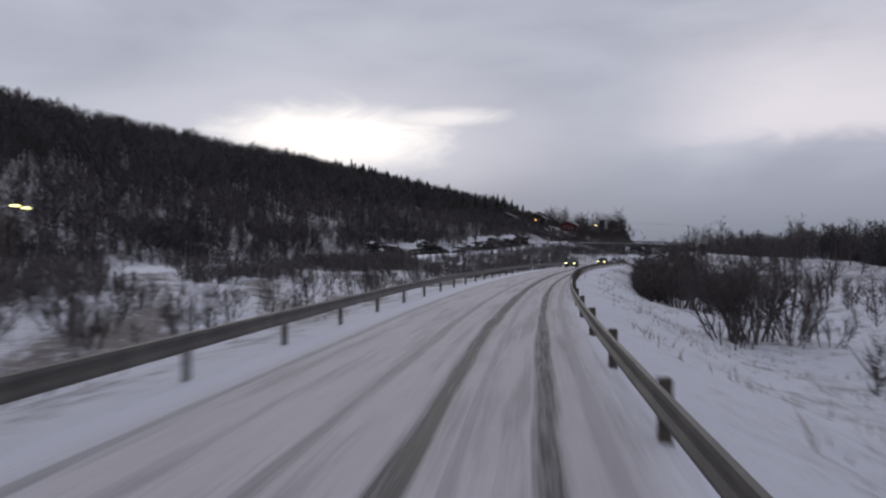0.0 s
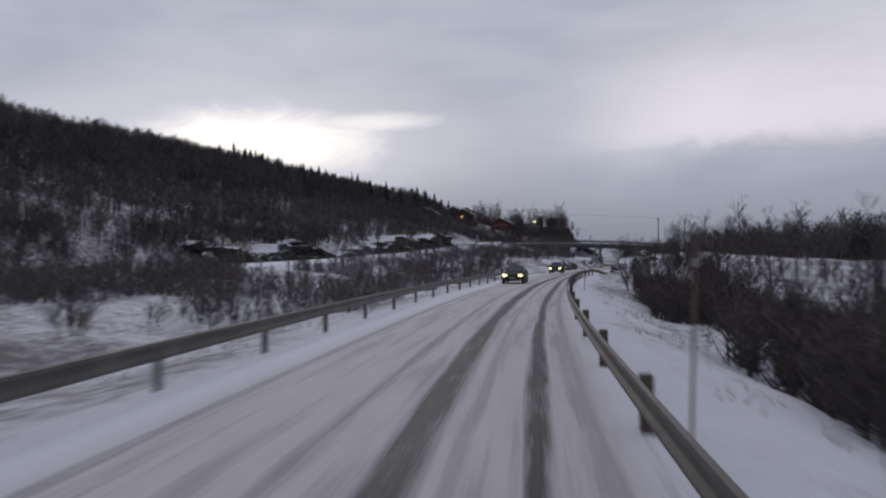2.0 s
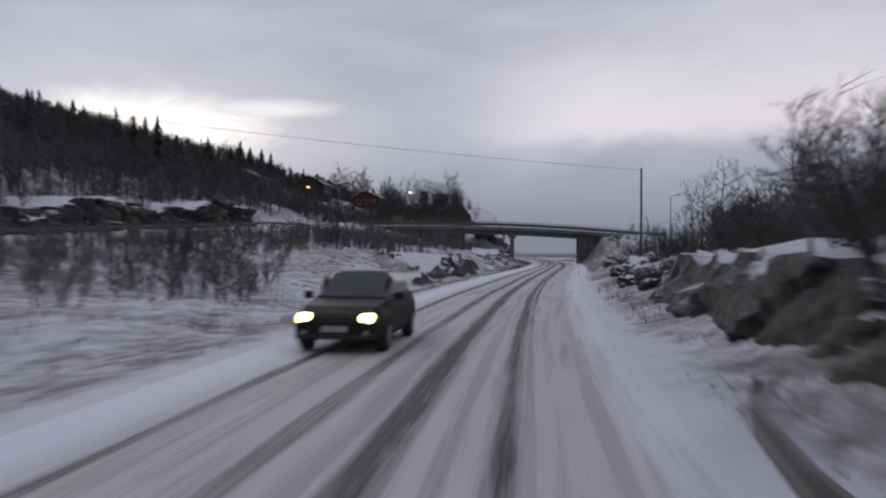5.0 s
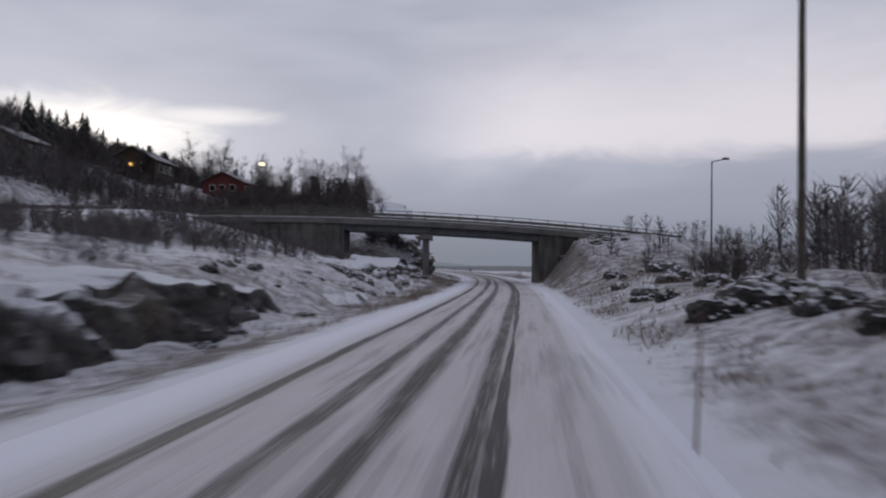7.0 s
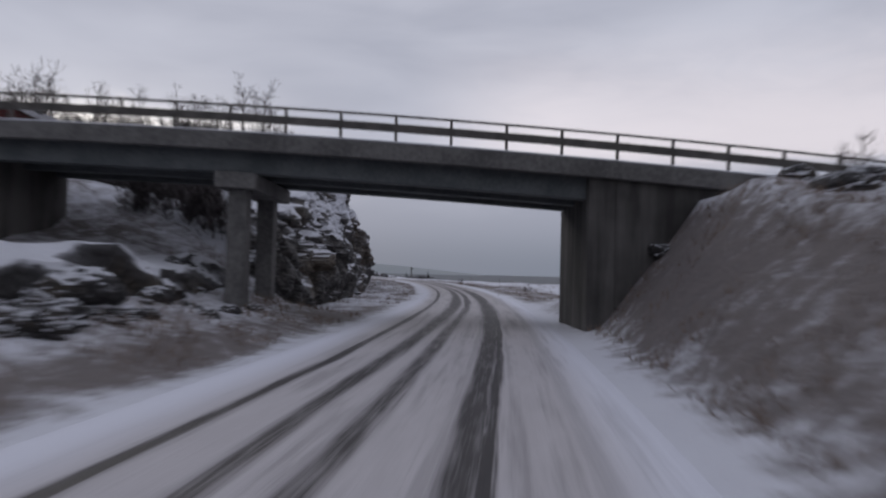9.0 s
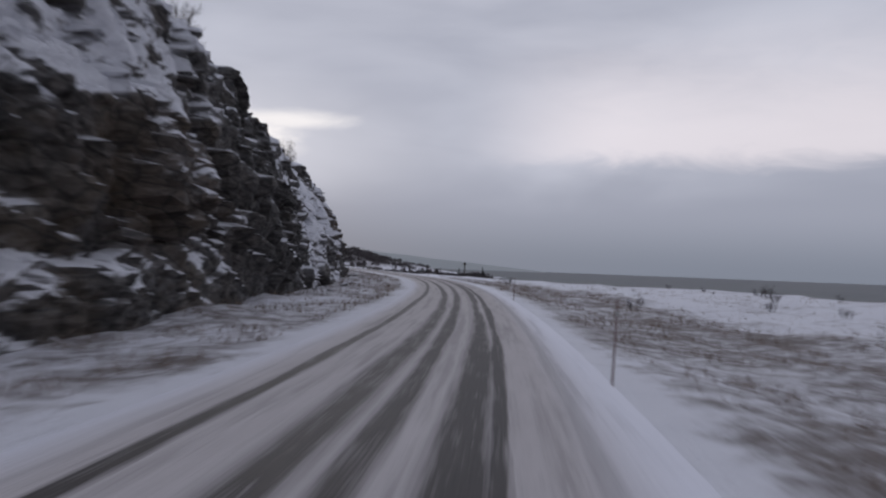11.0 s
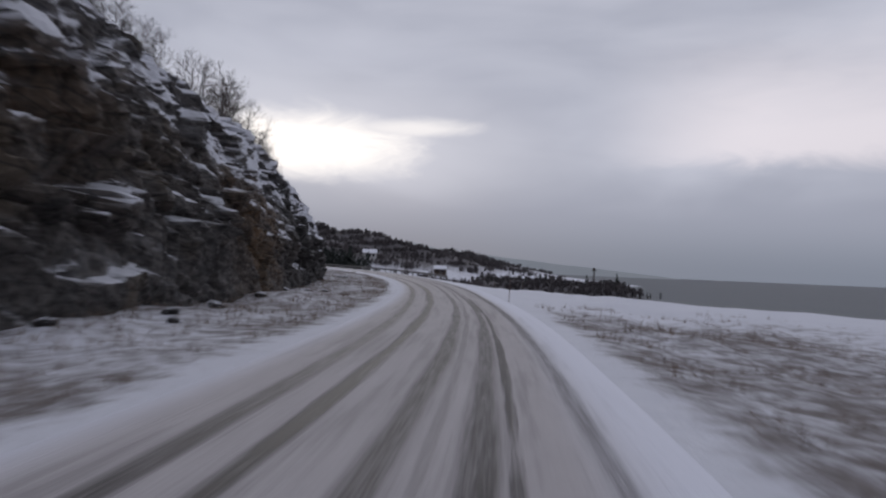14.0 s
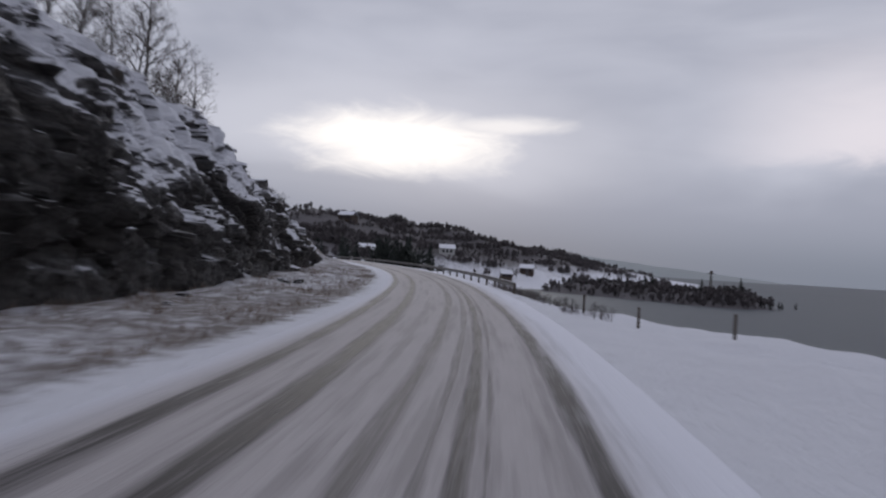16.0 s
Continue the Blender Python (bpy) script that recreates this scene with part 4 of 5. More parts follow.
spots = [(spot(s, l), rnd.uniform(7, 11)) for s, l in [(rnd.uniform(280, 430), -rnd.uniform(72, 170)) for _ in range(190)]]
tagged(woods("hillside_spruces", spots, M_SPRUCE, 2, 0, 1.0), "dark pointed spruces along the ridge", "forest", kind="stuff")
spots = [(spot(s, l), rnd.uniform(3.5, 6)) for s, l in [(rnd.uniform(400, 780), -rnd.uniform(30, 150)) for _ in range(2600)] + [(rnd.uniform(548, 640), -rnd.uniform(17, 32)) for _ in range(260)]]
tagged(woods("upland_wood", spots, M_FOREST, 3, 60), "dark mixed wood behind the cliff", "forest", kind="stuff")
spots = [(spot(s, l), rnd.uniform(7, 12)) for s, l in [(rnd.uniform(130, 350), rnd.uniform(38, 118)) for _ in range(1500)] if noise.noise(Vector((s * 0.03, l * 0.04, 3.0))) - ((s - 240) / 120) ** 2 * 0.5 - ((l - 78) / 40) ** 2 * 0.4 > -0.28]
tagged(woods("shore_wood", spots, M_FOREST, 4, 70), "dark leafless wood between the road and the shore", "forest", kind="stuff")


def scrub(name, n, areas, heights, mat, seed, label, twigs=46, wide=0.014):
    r = random.Random(seed)
    got = []
    for s0, s1, l0, l1, share in areas:
        for _ in range(int(n * share)):
            s, l = r.uniform(s0, s1), r.uniform(l0, l1)
            if noise.noise(Vector((s * 0.06, l * 0.09, seed))) > -0.12:
                got.append((spot(s, l, -0.25 * heights[0]), r.uniform(*heights)))
    tagged(woods(name, got, mat, seed, twigs, 0.0, wide), label, "scrub", kind="stuff")


scrub("hollow_scrub", 2600, ((-20, 150, -43.5, -31, 0.9), (20, 135, -42, -25, 0.22), (-20, 110, -26, -12, 0.05), (100, 200, -41, -11.5, 0.55), (200, 300, -41, -16, 0.2)), (1.1, 3.0), M_TWIG_GREY, 31, "tangled grey leafless scrub in the snowy hollow")
scrub("slope_scrub", 5200, ((-40, 330, -84, -49.5, 1.0),), (2.0, 5.0), M_TWIG_GREY, 32, "grey leafless scrub on the lower hillside")
scrub("hill_foot_scrub", 3200, ((-50, 200, -60, -48.5, 1.0),), (1.6, 3.8), M_FOREST, 38, "dark leafless scrub at the foot of the hill", 50)
scrub("bank_thicket", 800, ((205, 302, -41, -15.5, 1.0),), (1.0, 2.4), M_TWIG_GREY, 35, "grey leafless thicket above the rocky bank", 60)
spots = [(spot(s, l), rnd.uniform(4.5, 8.5)) for s, l in [(rnd.uniform(364, 400), -rnd.uniform(22, 46)) for _ in range(20)] + [(rnd.uniform(330, 400), -rnd.uniform(58, 82)) for _ in range(80)] + [(rnd.uniform(318, 350), -rnd.uniform(15, 30)) for _ in range(50)]]
spots = [(p, h * (0.5 if k >= 100 else 0.8)) for k, (p, h) in enumerate(spots)]
tagged(woods("garden_wood", spots, M_TWIG, 36, 230, 0.0, 0.012), "dense bushy leafless trees round the houses", "trees", kind="stuff")
scrub("bridge_thicket", 1500, ((310.5, 330, -30, -12.0, 1.0),), (1.8, 3.8), M_TWIG_GREY, 37, "dark leafless thicket behind the bridge", 70)
scrub("bank_scrub", 900, ((112, 300, 8, 34, 0.8), (-20, 110, 10, 40, 0.25)), (1.2, 3.2), M_TWIG, 33, "brown leafless scrub on the seaward bank")
scrub("rail_thicket", 1500, ((70, 150, 6.5, 15, 1.0),), (1.4, 3.4), M_TWIG, 39, "dark tangled leafless thicket below the road bank", 50)
scrub("garden_scrub", 1500, ((300, 372, -72, -38, 1.0), (316, 352, -42, -20, 0.7)), (1.2, 3.4), M_TWIG, 40, "brown leafless scrub on the slope below the houses", 50)
spots = [(spot(s, l), rnd.uniform(5, 8.5)) for s, l in [(rnd.uniform(200, 300), rnd.uniform(15, 40)) for _ in range(190)] if l > 11 + (s - 200) * 0.12]
tagged(woods("bank_wood", spots, M_TWIG_GREY, 42, 110, 0.0, 0.009), "grey leafless young wood above the seaward bank", "trees", kind="stuff")
scrub("edge_scrub", 260, ((511, 548, 3.5, 5.2, 1.0),), (0.35, 0.9), M_TWIG, 43, "low dark growth along the edge of the turnout", 40)
scrub("cliff_top_scrub", 420, ((335, 545, -34, -17.5, 1.0),), (0.8, 2.4), M_TWIG_GREY, 34, "thin leafless scrub along the cliff top")


def grass():
    """Withered blades that stand through the snow on the verges and fields."""
    r = np.random.default_rng(5)
    s, l = [], []
    for s0, s1, l0, l1, n in ((-20, 150, -30, -7.5, 9000), (140, 310, -16, -6.6, 14000), (140, 310, 3.2, 14, 12000), (325, 570, -14.5, -6.0, 26000), (335, 470, 3.6, 16, 20000), (335, 470, 16, 45, 9000), (0, 140, 3, 12, 4000), (255, 312, -9.8, -6.3, 5000), (262, 312, 3.0, 10, 7000), (150, 262, 2.6, 8, 6000)):
        s.append(r.uniform(s0, s1, n))
        l.append(r.uniform(l0, l1, n))
    s, l = np.concatenate(s), np.concatenate(l)
    keep = np.array([noise.noise(Vector((a * 0.35, b * 0.5, 2.0))) + 0.6 * noise.noise(Vector((a * 1.3, b * 1.3, 7.0))) > 0.08 for a, b in zip(s, l)])
    s, l = s[keep], l[keep]
    x, y = plan(s, l)
    z = rough(s, l, lift(s, l)) + np.interp(s, RS, RZ)
    root = np.stack([x, y, z - 0.03], -1)
    h = r.uniform(0.1, 0.38, len(s))[:, None]
    tip = root + r.normal(0, 0.35, root.shape) * (1, 1, 0) * h + h * np.array([0, 0, 1.0])
    t = r.uniform(0, 6.283, len(s))
    half = np.stack([np.cos(t), np.sin(t), 0 * t], -1) * 0.02
    tagged(new("withered_grass", tri_mesh("withered_grass", np.stack([root - half, root + half, tip], -2), M_GRASS)), "withered brown grass standing through thin snow", "grass", kind="stuff")


grass()


# ---- rails ----
def box(bm, a, b, at=None):
    """A bevelled block between two corners."""
    m = Matrix.Translation([(p + q) / 2 for p, q in zip(a, b)]) @ Matrix.Diagonal([abs(q - p) for p, q in zip(a, b)] + [1])
    got = bmesh.ops.create_cube(bm, size=1.0, matrix=(at or Matrix()) @ m)
    return got["verts"]


def block(a, b, bevel=0.01, at=None):
    bm = bmesh.new()
    box(bm, a, b, at)
    if bevel:
        bmesh.ops.bevel(bm, geom=bm.edges[:], offset=bevel, segments=1, affect="EDGES")
    return bm


def sweep(name, places, profile, mat, closed=True):
    """A profile of (across, up) pairs carried along places (s, l, dz) of the plan."""
    verts, n = [], len(profile)
    for s, l, dz in places:
        h = heading(s)
        x, y = plan(s, l)
        z = float(np.interp(s, RS, RZ)) + dz
        for a, b in profile:
            verts.append((float(x) + a * math.cos(h), float(y) + a * math.sin(h), z + b))
    faces = []
    for i in range(len(places) - 1):
        for k in range(n if closed else n - 1):
            m = (k + 1) % n
            faces.append((i * n + k, i * n + m, (i + 1) * n + m, (i + 1) * n + k))
    faces += [tuple(range(n)), tuple(range(len(verts) - n, len(verts)))[::-1]]
    return mesh_from(name, verts, faces, mat)


def w_beam(turn):
    """The section of a corrugated steel rail, facing left or right."""
    face = [(0.0, -0.155), (0.035, -0.14), (0.045, -0.09), (0.01, -0.03), (0.01, 0.03), (0.045, 0.09), (0.035, 0.14), (0.0, 0.155)]
    return [(a * turn, b) for a, b in face] + [(a * turn - 0.012 * turn, b) for a, b in face[::-1]]


def guardrail(label, line, posts, turn, post_mat, post_size, base=lambda s: 0.0):
    root = tagged(new("guardrail"), label, "guardrail", "guardrails along the road")
    part("beam", sweep("beam", line, w_beam(turn), M_STEEL), None, root, "weathered galvanised steel rail")
    w, top = post_size
    bm = block((-w / 2, -w / 2, -1.2), (w / 2, w / 2, top), 0.012)
    me = bpy.data.meshes.new("post")
    bm.to_mesh(me)
    bm.free()
    me.materials.append(post_mat)
    for s, l in posts:
        ob = new("post", me)
        x, y = plan(s, l)
        ob.matrix_world = Matrix.Translation((float(x), float(y), float(np.interp(s, RS, RZ)) + base(s))) @ pose(0, 0, 0, 0, 0, math.degrees(heading(s)))
        ob.parent = root
    return root


def left_rail(s):
    return float(keyed(s, (-60, -5.4), (10, -5.45), (55, -5.85), (115, -6.1), (140, -6.2)))


line = [(s, left_rail(s), 0.56) for s in np.arange(-60, 136.1, 2.0)] + [(138, -6.25, 0.46), (140, -6.35, 0.28), (142, -6.5, 0.02), (144, -6.7, -0.35)]
guardrail("weathered steel guardrail above the snowy hollow", line, [(s, left_rail(s) - 0.12) for s in np.arange(-58, 138, 5.0)], 1, M_STEEL, (0.11, 0.6))


def right_rail(s):
    return float(keyed(s, (-60, 1.3), (10, 1.28), (55, 1.18), (118, 1.12), (140, 1.3), (160, 1.8)))


line = [(s, right_rail(s), 0.55) for s in np.arange(-60, 158.1, 2.0)] + [(161, 2.2, 0.4), (164, 3.0, 0.1), (167, 4.0, -0.2)]
guardrail("weathered steel guardrail on dark wooden posts", line, [(s, right_rail(s) + 0.17) for s in np.arange(-57.4, 158, 5.5)], -1, M_POST, (0.15, 0.67))


def side_top(s):
    """Height of the side road over the main one."""
    return float(lift(np.array([float(s)]), np.array([side_at(s)]))[0]) + 0.30


line = [(s, side_at(s) + 2.7, side_top(s) + 0.55) for s in np.arange(196, 291.1, 2.5)]
guardrail("dark steel guardrail along the climbing side road", line, [(s, side_at(s) + 2.55) for s in np.arange(197, 291, 4.0)], 1, M_STEEL, (0.11, 0.6), side_top)


def stake(s, l, h=1.5, lean=0.0):
    root = tagged(new("marker_stake"), "thin reddish snow marker stake at the road's edge", "stake", "marker stakes")
    root.matrix_world = Matrix.Translation(spot(s, l)) @ pose(0, 0, 0, lean, lean * 0.5, 0)
    v, f = [], []
    cone(v, f, Vector((0, 0, -0.3)), Vector((0, 0, h)), 0.022, 0.014, 6)
    part("pole", mesh_from("pole", v, f, M_STAKE), None, root)
    v, f = [], []
    cone(v, f, Vector((0, 0, h - 0.32)), Vector((0, 0, h - 0.22)), 0.026, 0.026, 6)
    part("reflector", mesh_from("reflector", v, f, M_PLATE), None, root, "pale reflector band")
    return root


for s, l, h in ((69.2, 1.85, 2.3), (110, 2.1, 2.0), (224, 1.95, 1.6), (349.5, 2.1, 1.6), (384, 2.15, 1.5), (474.3, 2.6, 1.5)):
    stake(s, l, h, 2.0)


# ---- bridge ----
def bridge():
    root = tagged(new("road_bridge"), "grey concrete road bridge with steel railings over the road", "bridge")
    s0 = 303.0
    h = heading(s0 + 3)
    x, y = plan(s0, 0.0)
    base = Matrix.Translation((float(x), float(y), float(np.interp(s0, RS, RZ)))) @ Matrix.Rotation(h + radians(3), 4, "Z")
    base = base @ Matrix(((1, 0, 0, 0), (0, 1, 0, 0), (-0.036, 0, 1, 0), (0, 0, 0, 1)))  # the deck falls towards the sea
    # x: to the right across the road, y: along it, z over the road
    def slab(name, a, b, mat, bevel=0.03, label="", parent=root):
        bm = block(a, b, bevel)
        if b[0] - a[0] > 8:
            for x in np.arange(math.ceil(a[0]) + 1, b[0] - 1, 3.0):
                bmesh.ops.bisect_plane(bm, geom=bm.verts[:] + bm.edges[:] + bm.faces[:], plane_co=(float(x), 0, 0), plane_no=(1, 0, 0))
        for v in bm.verts:
            if v.co.z > 4.4:
                v.co.z -= 0.0011 * (v.co.x + 11) ** 2
        bm.transform(base)
        return part(name, bm, mat, parent, label)

    slab("deck", (-42, 0.0, 6.0), (20, 6.6, 6.35), M_CONCRETE, label="snow-dusted concrete deck slab")
    slab("edge_beam", (-42, -0.15, 5.9), (20, 0.2, 6.55), M_CONCRETE)
    slab("edge_beam", (-42, 6.4, 5.9), (20, 6.75, 6.55), M_CONCRETE)
    slab("main_beam", (-20, 0.55, 5.15), (3.6, 1.15, 5.99), M_BEAM, label="dark deep bridge beam")
    slab("main_beam", (-20, 3.0, 5.15), (3.6, 3.6, 5.99), M_BEAM)
    slab("main_beam", (-20, 5.4, 5.15), (3.6, 6.0, 5.99), M_BEAM)
    for yy in (1.0, 5.2):
        slab("pier", (-10.2, yy - 0.4, -1.6), (-9.5, yy + 0.4, 4.6), M_CONCRETE)
    slab("pier_cap", (-10.6, 0.2, 4.55), (-9.1, 6.2, 5.14), M_CONCRETE)
    slab("abutment", (3.0, 0.1, -0.5), (4.0, 6.5, 5.98), M_STAINED, label="stained concrete abutment wall")
    slab("wing_wall", (4.0, 0.1, 1.0), (9.0, 0.6, 5.98), M_STAINED)
    slab("abutment", (-20.6, 0.1, 0.0), (-19.2, 6.5, 5.98), M_STAINED, label="stained concrete abutment wall")
    slab("wing_wall", (-42, 0.1, 1.0), (-20.6, 0.6, 5.98), M_STAINED)
    for yy in (0.02, 6.58):
        slab("top_rail", (-42, yy - 0.04, 7.50), (19, yy + 0.04, 7.58), M_STEEL, 0.01)
        slab("guard_beam", (-42, yy - 0.05, 6.95), (19, yy + 0.05, 7.25), M_STEEL, 0.02)
        for k in range(31):
            slab("railing_post", (-42 + 2 * k - 0.05, yy - 0.05, 6.3), (-42 + 2 * k + 0.05, yy + 0.05, 7.5), M_STEEL, 0)
    slab("edge_snow", (-42, -0.13, 6.554), (20, 0.14, 6.60), M_SNOW, 0.015, "thin line of snow on the edge beam")
    slab("snow_cover", (-42, 0.25, 6.354), (20, 6.35, 6.45), M_SNOW)
    return root


bridge()


# ---- cars ----
def car(s, l, paint, label, tall=1.0):
    """An oncoming car > body, glasshouse, lights, wheels."""
    root = tagged(new("car"), label, "car", "cars on the road")
    x, y = plan(s, l)
    root.matrix_world = Matrix.Translation((float(x), float(y), float(np.interp(s, RS, RZ)))) @ Matrix.Rotation(heading(s) + math.pi, 4, "Z")
    hw, L = 0.88, 2.2

    def loft(name, stations, mat, parent=root, lab="", bevel=0.05):
        """Stations along y: (y, half width, low, high, half width at the top)."""
        bm = bmesh.new()
        rings = []
        for yy, w0, z0, z1, w1 in stations:
            ring = [(-w0 * 0.92, z0), (-w0, z0 + 0.18 * (z1 - z0)), (-w0, z0 + 0.6 * (z1 - z0)), (-w1, z1), (w1, z1), (w0, z0 + 0.6 * (z1 - z0)), (w0, z0 + 0.18 * (z1 - z0)), (w0 * 0.92, z0)]
            rings.append([bm.verts.new((a, yy, b * tall)) for a, b in ring])
        for r0, r1 in zip(rings, rings[1:]):
            for k in range(8):
                bm.faces.new((r0[k], r0[(k + 1) % 8], r1[(k + 1) % 8], r1[k]))
        bm.faces.new(rings[0])
        bm.faces.new(rings[-1][::-1])
        bmesh.ops.recalc_face_normals(bm, faces=bm.faces[:])
        if bevel:
            bmesh.ops.bevel(bm, geom=bm.edges[:], offset=bevel * 0.5, segments=1, affect="EDGES")
        return part(name, bm, mat, parent, lab)

    body = loft("body", [(-L, 0.78, 0.35, 0.85, 0.7), (-L + 0.25, hw, 0.25, 0.98, 0.78), (-0.9, hw, 0.22, 1.0, 0.8), (0.8, hw, 0.22, 0.98, 0.8), (L - 0.45, hw, 0.24, 0.86, 0.76), (L - 0.08, 0.82, 0.3, 0.72, 0.68), (L, 0.7, 0.38, 0.62, 0.6)], paint)
    loft("glasshouse", [(-L + 0.35, 0.72, 0.95, 1.05, 0.66), (-1.25, 0.78, 0.95, 1.40, 0.6), (0.1, 0.78, 0.95, 1.45, 0.6), (0.95, 0.76, 0.94, 1.0, 0.7)], M_GLASS, root, "dark car windows")
    loft("roof", [(-1.3, 0.56, 1.36, 1.42, 0.46), (-0.6, 0.585, 1.39, 1.465, 0.50), (0.1, 0.57, 1.39, 1.46, 0.48)], M_ROOF, root, "roof dusted with snow")
    for side in (-1, 1):
        part("pillar", block((side * 0.63 - 0.04, -0.04, 0), (side * 0.63 + 0.04, 0.04, 0.66 * tall), 0.01, Matrix.Translation((side * 0.07, 0.9, 0.93 * tall)) @ Matrix.Rotation(radians(52), 4, "X")), paint, root)
        part("headlight", block((side * 0.62 - 0.15, L - 0.22, 0.58 * tall), (side * 0.62 + 0.15, L + 0.01, 0.75 * tall), 0.05), M_LAMP, root, "lit yellowish headlight")
        part("fog_light", block((side * 0.62 - 0.07, L - 0.1, 0.36 * tall), (side * 0.62 + 0.07, L + 0.005, 0.46 * tall), 0.02), M_RIM, root)
        part("mirror", block((side * 0.98 - 0.1, 0.68, 0.93 * tall), (side * 0.98 + 0.1, 0.8, 1.08 * tall), 0.03), paint, root)
    part("grille", block((-0.38, L - 0.06, 0.56 * tall), (0.38, L + 0.02, 0.70 * tall), 0.02), M_RUBBER, root, "dark grille")
    part("number_plate", block((-0.26, L + 0.0, 0.42 * tall), (0.26, L + 0.035, 0.53 * tall), 0.004), M_PLATE, root, "pale plate")
    part("bumper", block((-0.8, L - 0.2, 0.28 * tall), (0.8, L + 0.02, 0.40 * tall), 0.04), M_RUBBER, root)
    for sx in (-1, 1):
        for yy in (-1.35, 1.4):
            bm = bmesh.new()
            bmesh.ops.create_cone(bm, cap_ends=True, segments=20, radius1=0.33, radius2=0.33, depth=0.22, matrix=Matrix.Translation((sx * 0.79, yy, 0.33)) @ Matrix.Rotation(radians(90), 4, "Y"))
            bmesh.ops.bevel(bm, geom=[e for e in bm.edges if len(e.link_faces) == 2 and any(len(f.verts) > 4 for f in e.link_faces)], offset=0.03, segments=2, affect="EDGES")
            wheel = part("wheel", bm, M_RUBBER, root)
            bm = bmesh.new()
            bmesh.ops.create_cone(bm, cap_ends=True, segments=16, radius1=0.2, radius2=0.18, depth=0.03, matrix=Matrix.Translation((sx * 0.905, yy, 0.33)) @ Matrix.Rotation(radians(90), 4, "Y"))
            part("rim", bm, M_RIM, wheel)
    return root


car(123.5, -3.5, M_CAR, "dark dirty estate car driving with lit headlights")
car(170.0, -3.75, M_CAR2, "olive dirty car driving with lit headlights", 1.08)


# ---- houses ----
def house(s, l, w, d, wall_h, roof_h, turn, mat, label, base_dz=0.0, windows=3):
    """A gabled house > walls, roof, windows > frame."""
    root = tagged(new("house"), label, "house", "houses on the hill")
    p = spot(s, l, base_dz)
    m = Matrix.Translation(p) @ Matrix.Rotation(radians(turn), 4, "Z")
    bm = bmesh.new()
    hw, hd = w / 2, d / 2
    low = [bm.verts.new((a, b, -3.5)) for a, b in ((-hw, -hd), (hw, -hd), (hw, hd), (-hw, hd))]
    top = [bm.verts.new((a, b, wall_h)) for a, b in ((-hw, -hd), (hw, -hd), (hw, hd), (-hw, hd))]
    g0, g1 = bm.verts.new((0, -hd, wall_h + roof_h)), bm.verts.new((0, hd, wall_h + roof_h))
    for k in (1, 3):
        bm.faces.new((low[k], low[(k + 1) % 4], top[(k + 1) % 4], top[k]))
    bm.faces.new((low[0], low[1], top[1], g0, top[0]))
    bm.faces.new((low[2], low[3], top[3], g1, top[2]))
    bm.transform(m)
    part("wall", bm, mat, root)
    for side in (-1, 1):
        slope = math.atan2(roof_h, hw)
        long = math.hypot(roof_h, hw) + 0.5
        roof = m @ Matrix.Translation((0, 0, wall_h + roof_h + 0.06)) @ Matrix.Rotation(side * slope, 4, "Y")
        r = part("roof", block((0 if side > 0 else -long, -hd - 0.5, -0.12), (long if side > 0 else 0, hd + 0.5, 0.0), 0.02, roof), M_BROWN, root)
        part("snow_cover", block((0 if side > 0 else -long, -hd - 0.45, 0.004), (long * 0.98 if side > 0 else 0, hd + 0.45, 0.08), 0.03, roof), M_ROOF, r, "thin snow on the roof")
    for k in range(windows):
        a = -hw + w * (k + 1) / (windows + 1)
        fr = part("window", block((a - 0.55, -hd - 0.06, wall_h * 0.38), (a + 0.55, -hd - 0.003, wall_h * 0.82), 0.01, m), M_WHITE, root)
        part("pane", block((a - 0.45, -hd - 0.075, wall_h * 0.38 + 0.1), (a + 0.45, -hd - 0.061, wall_h * 0.82 - 0.1), 0, m), M_GLASS, fr)
        b = -hd + d * (k + 1) / (windows + 1)
        fr = part("window", block((hw + 0.003, b - 0.55, wall_h * 0.38), (hw + 0.06, b + 0.55, wall_h * 0.82), 0.01, m), M_WHITE, root)
        part("pane", block((hw + 0.061, b - 0.45, wall_h * 0.38 + 0.1), (hw + 0.075, b + 0.45, wall_h * 0.82 - 0.1), 0, m), M_GLASS, fr)
    part("chimney", block((0.6, 0.2, wall_h + roof_h * 0.5), (1.2, 0.8, wall_h + roof_h + 0.8), 0.02, m), M_CONCRETE, root)
    return root


house(357, -47, 7.5, 6.0, 2.6, 1.8, -25, M_RED, "small red wooden house with a snowy roof")
lodge = house(352, -61, 8, 8, 3.2, 2.2, -20, M_BROWN, "brown wooden house with a lit porch under the forest")
porch = spot(352, -61)
part("porch_lamp", block((-0.35, -4.25, 2.2), (0.35, -4.1, 2.6), 0.03, Matrix.Translation(porch) @ Matrix.Rotation(radians(-20), 4, "Z")), M_PORCH, lodge, "lit orange porch lamp")
house(322, -70, 9, 7, 3.0, 2.0, -20, M_BROWN, "dark wooden cabin among the trees")


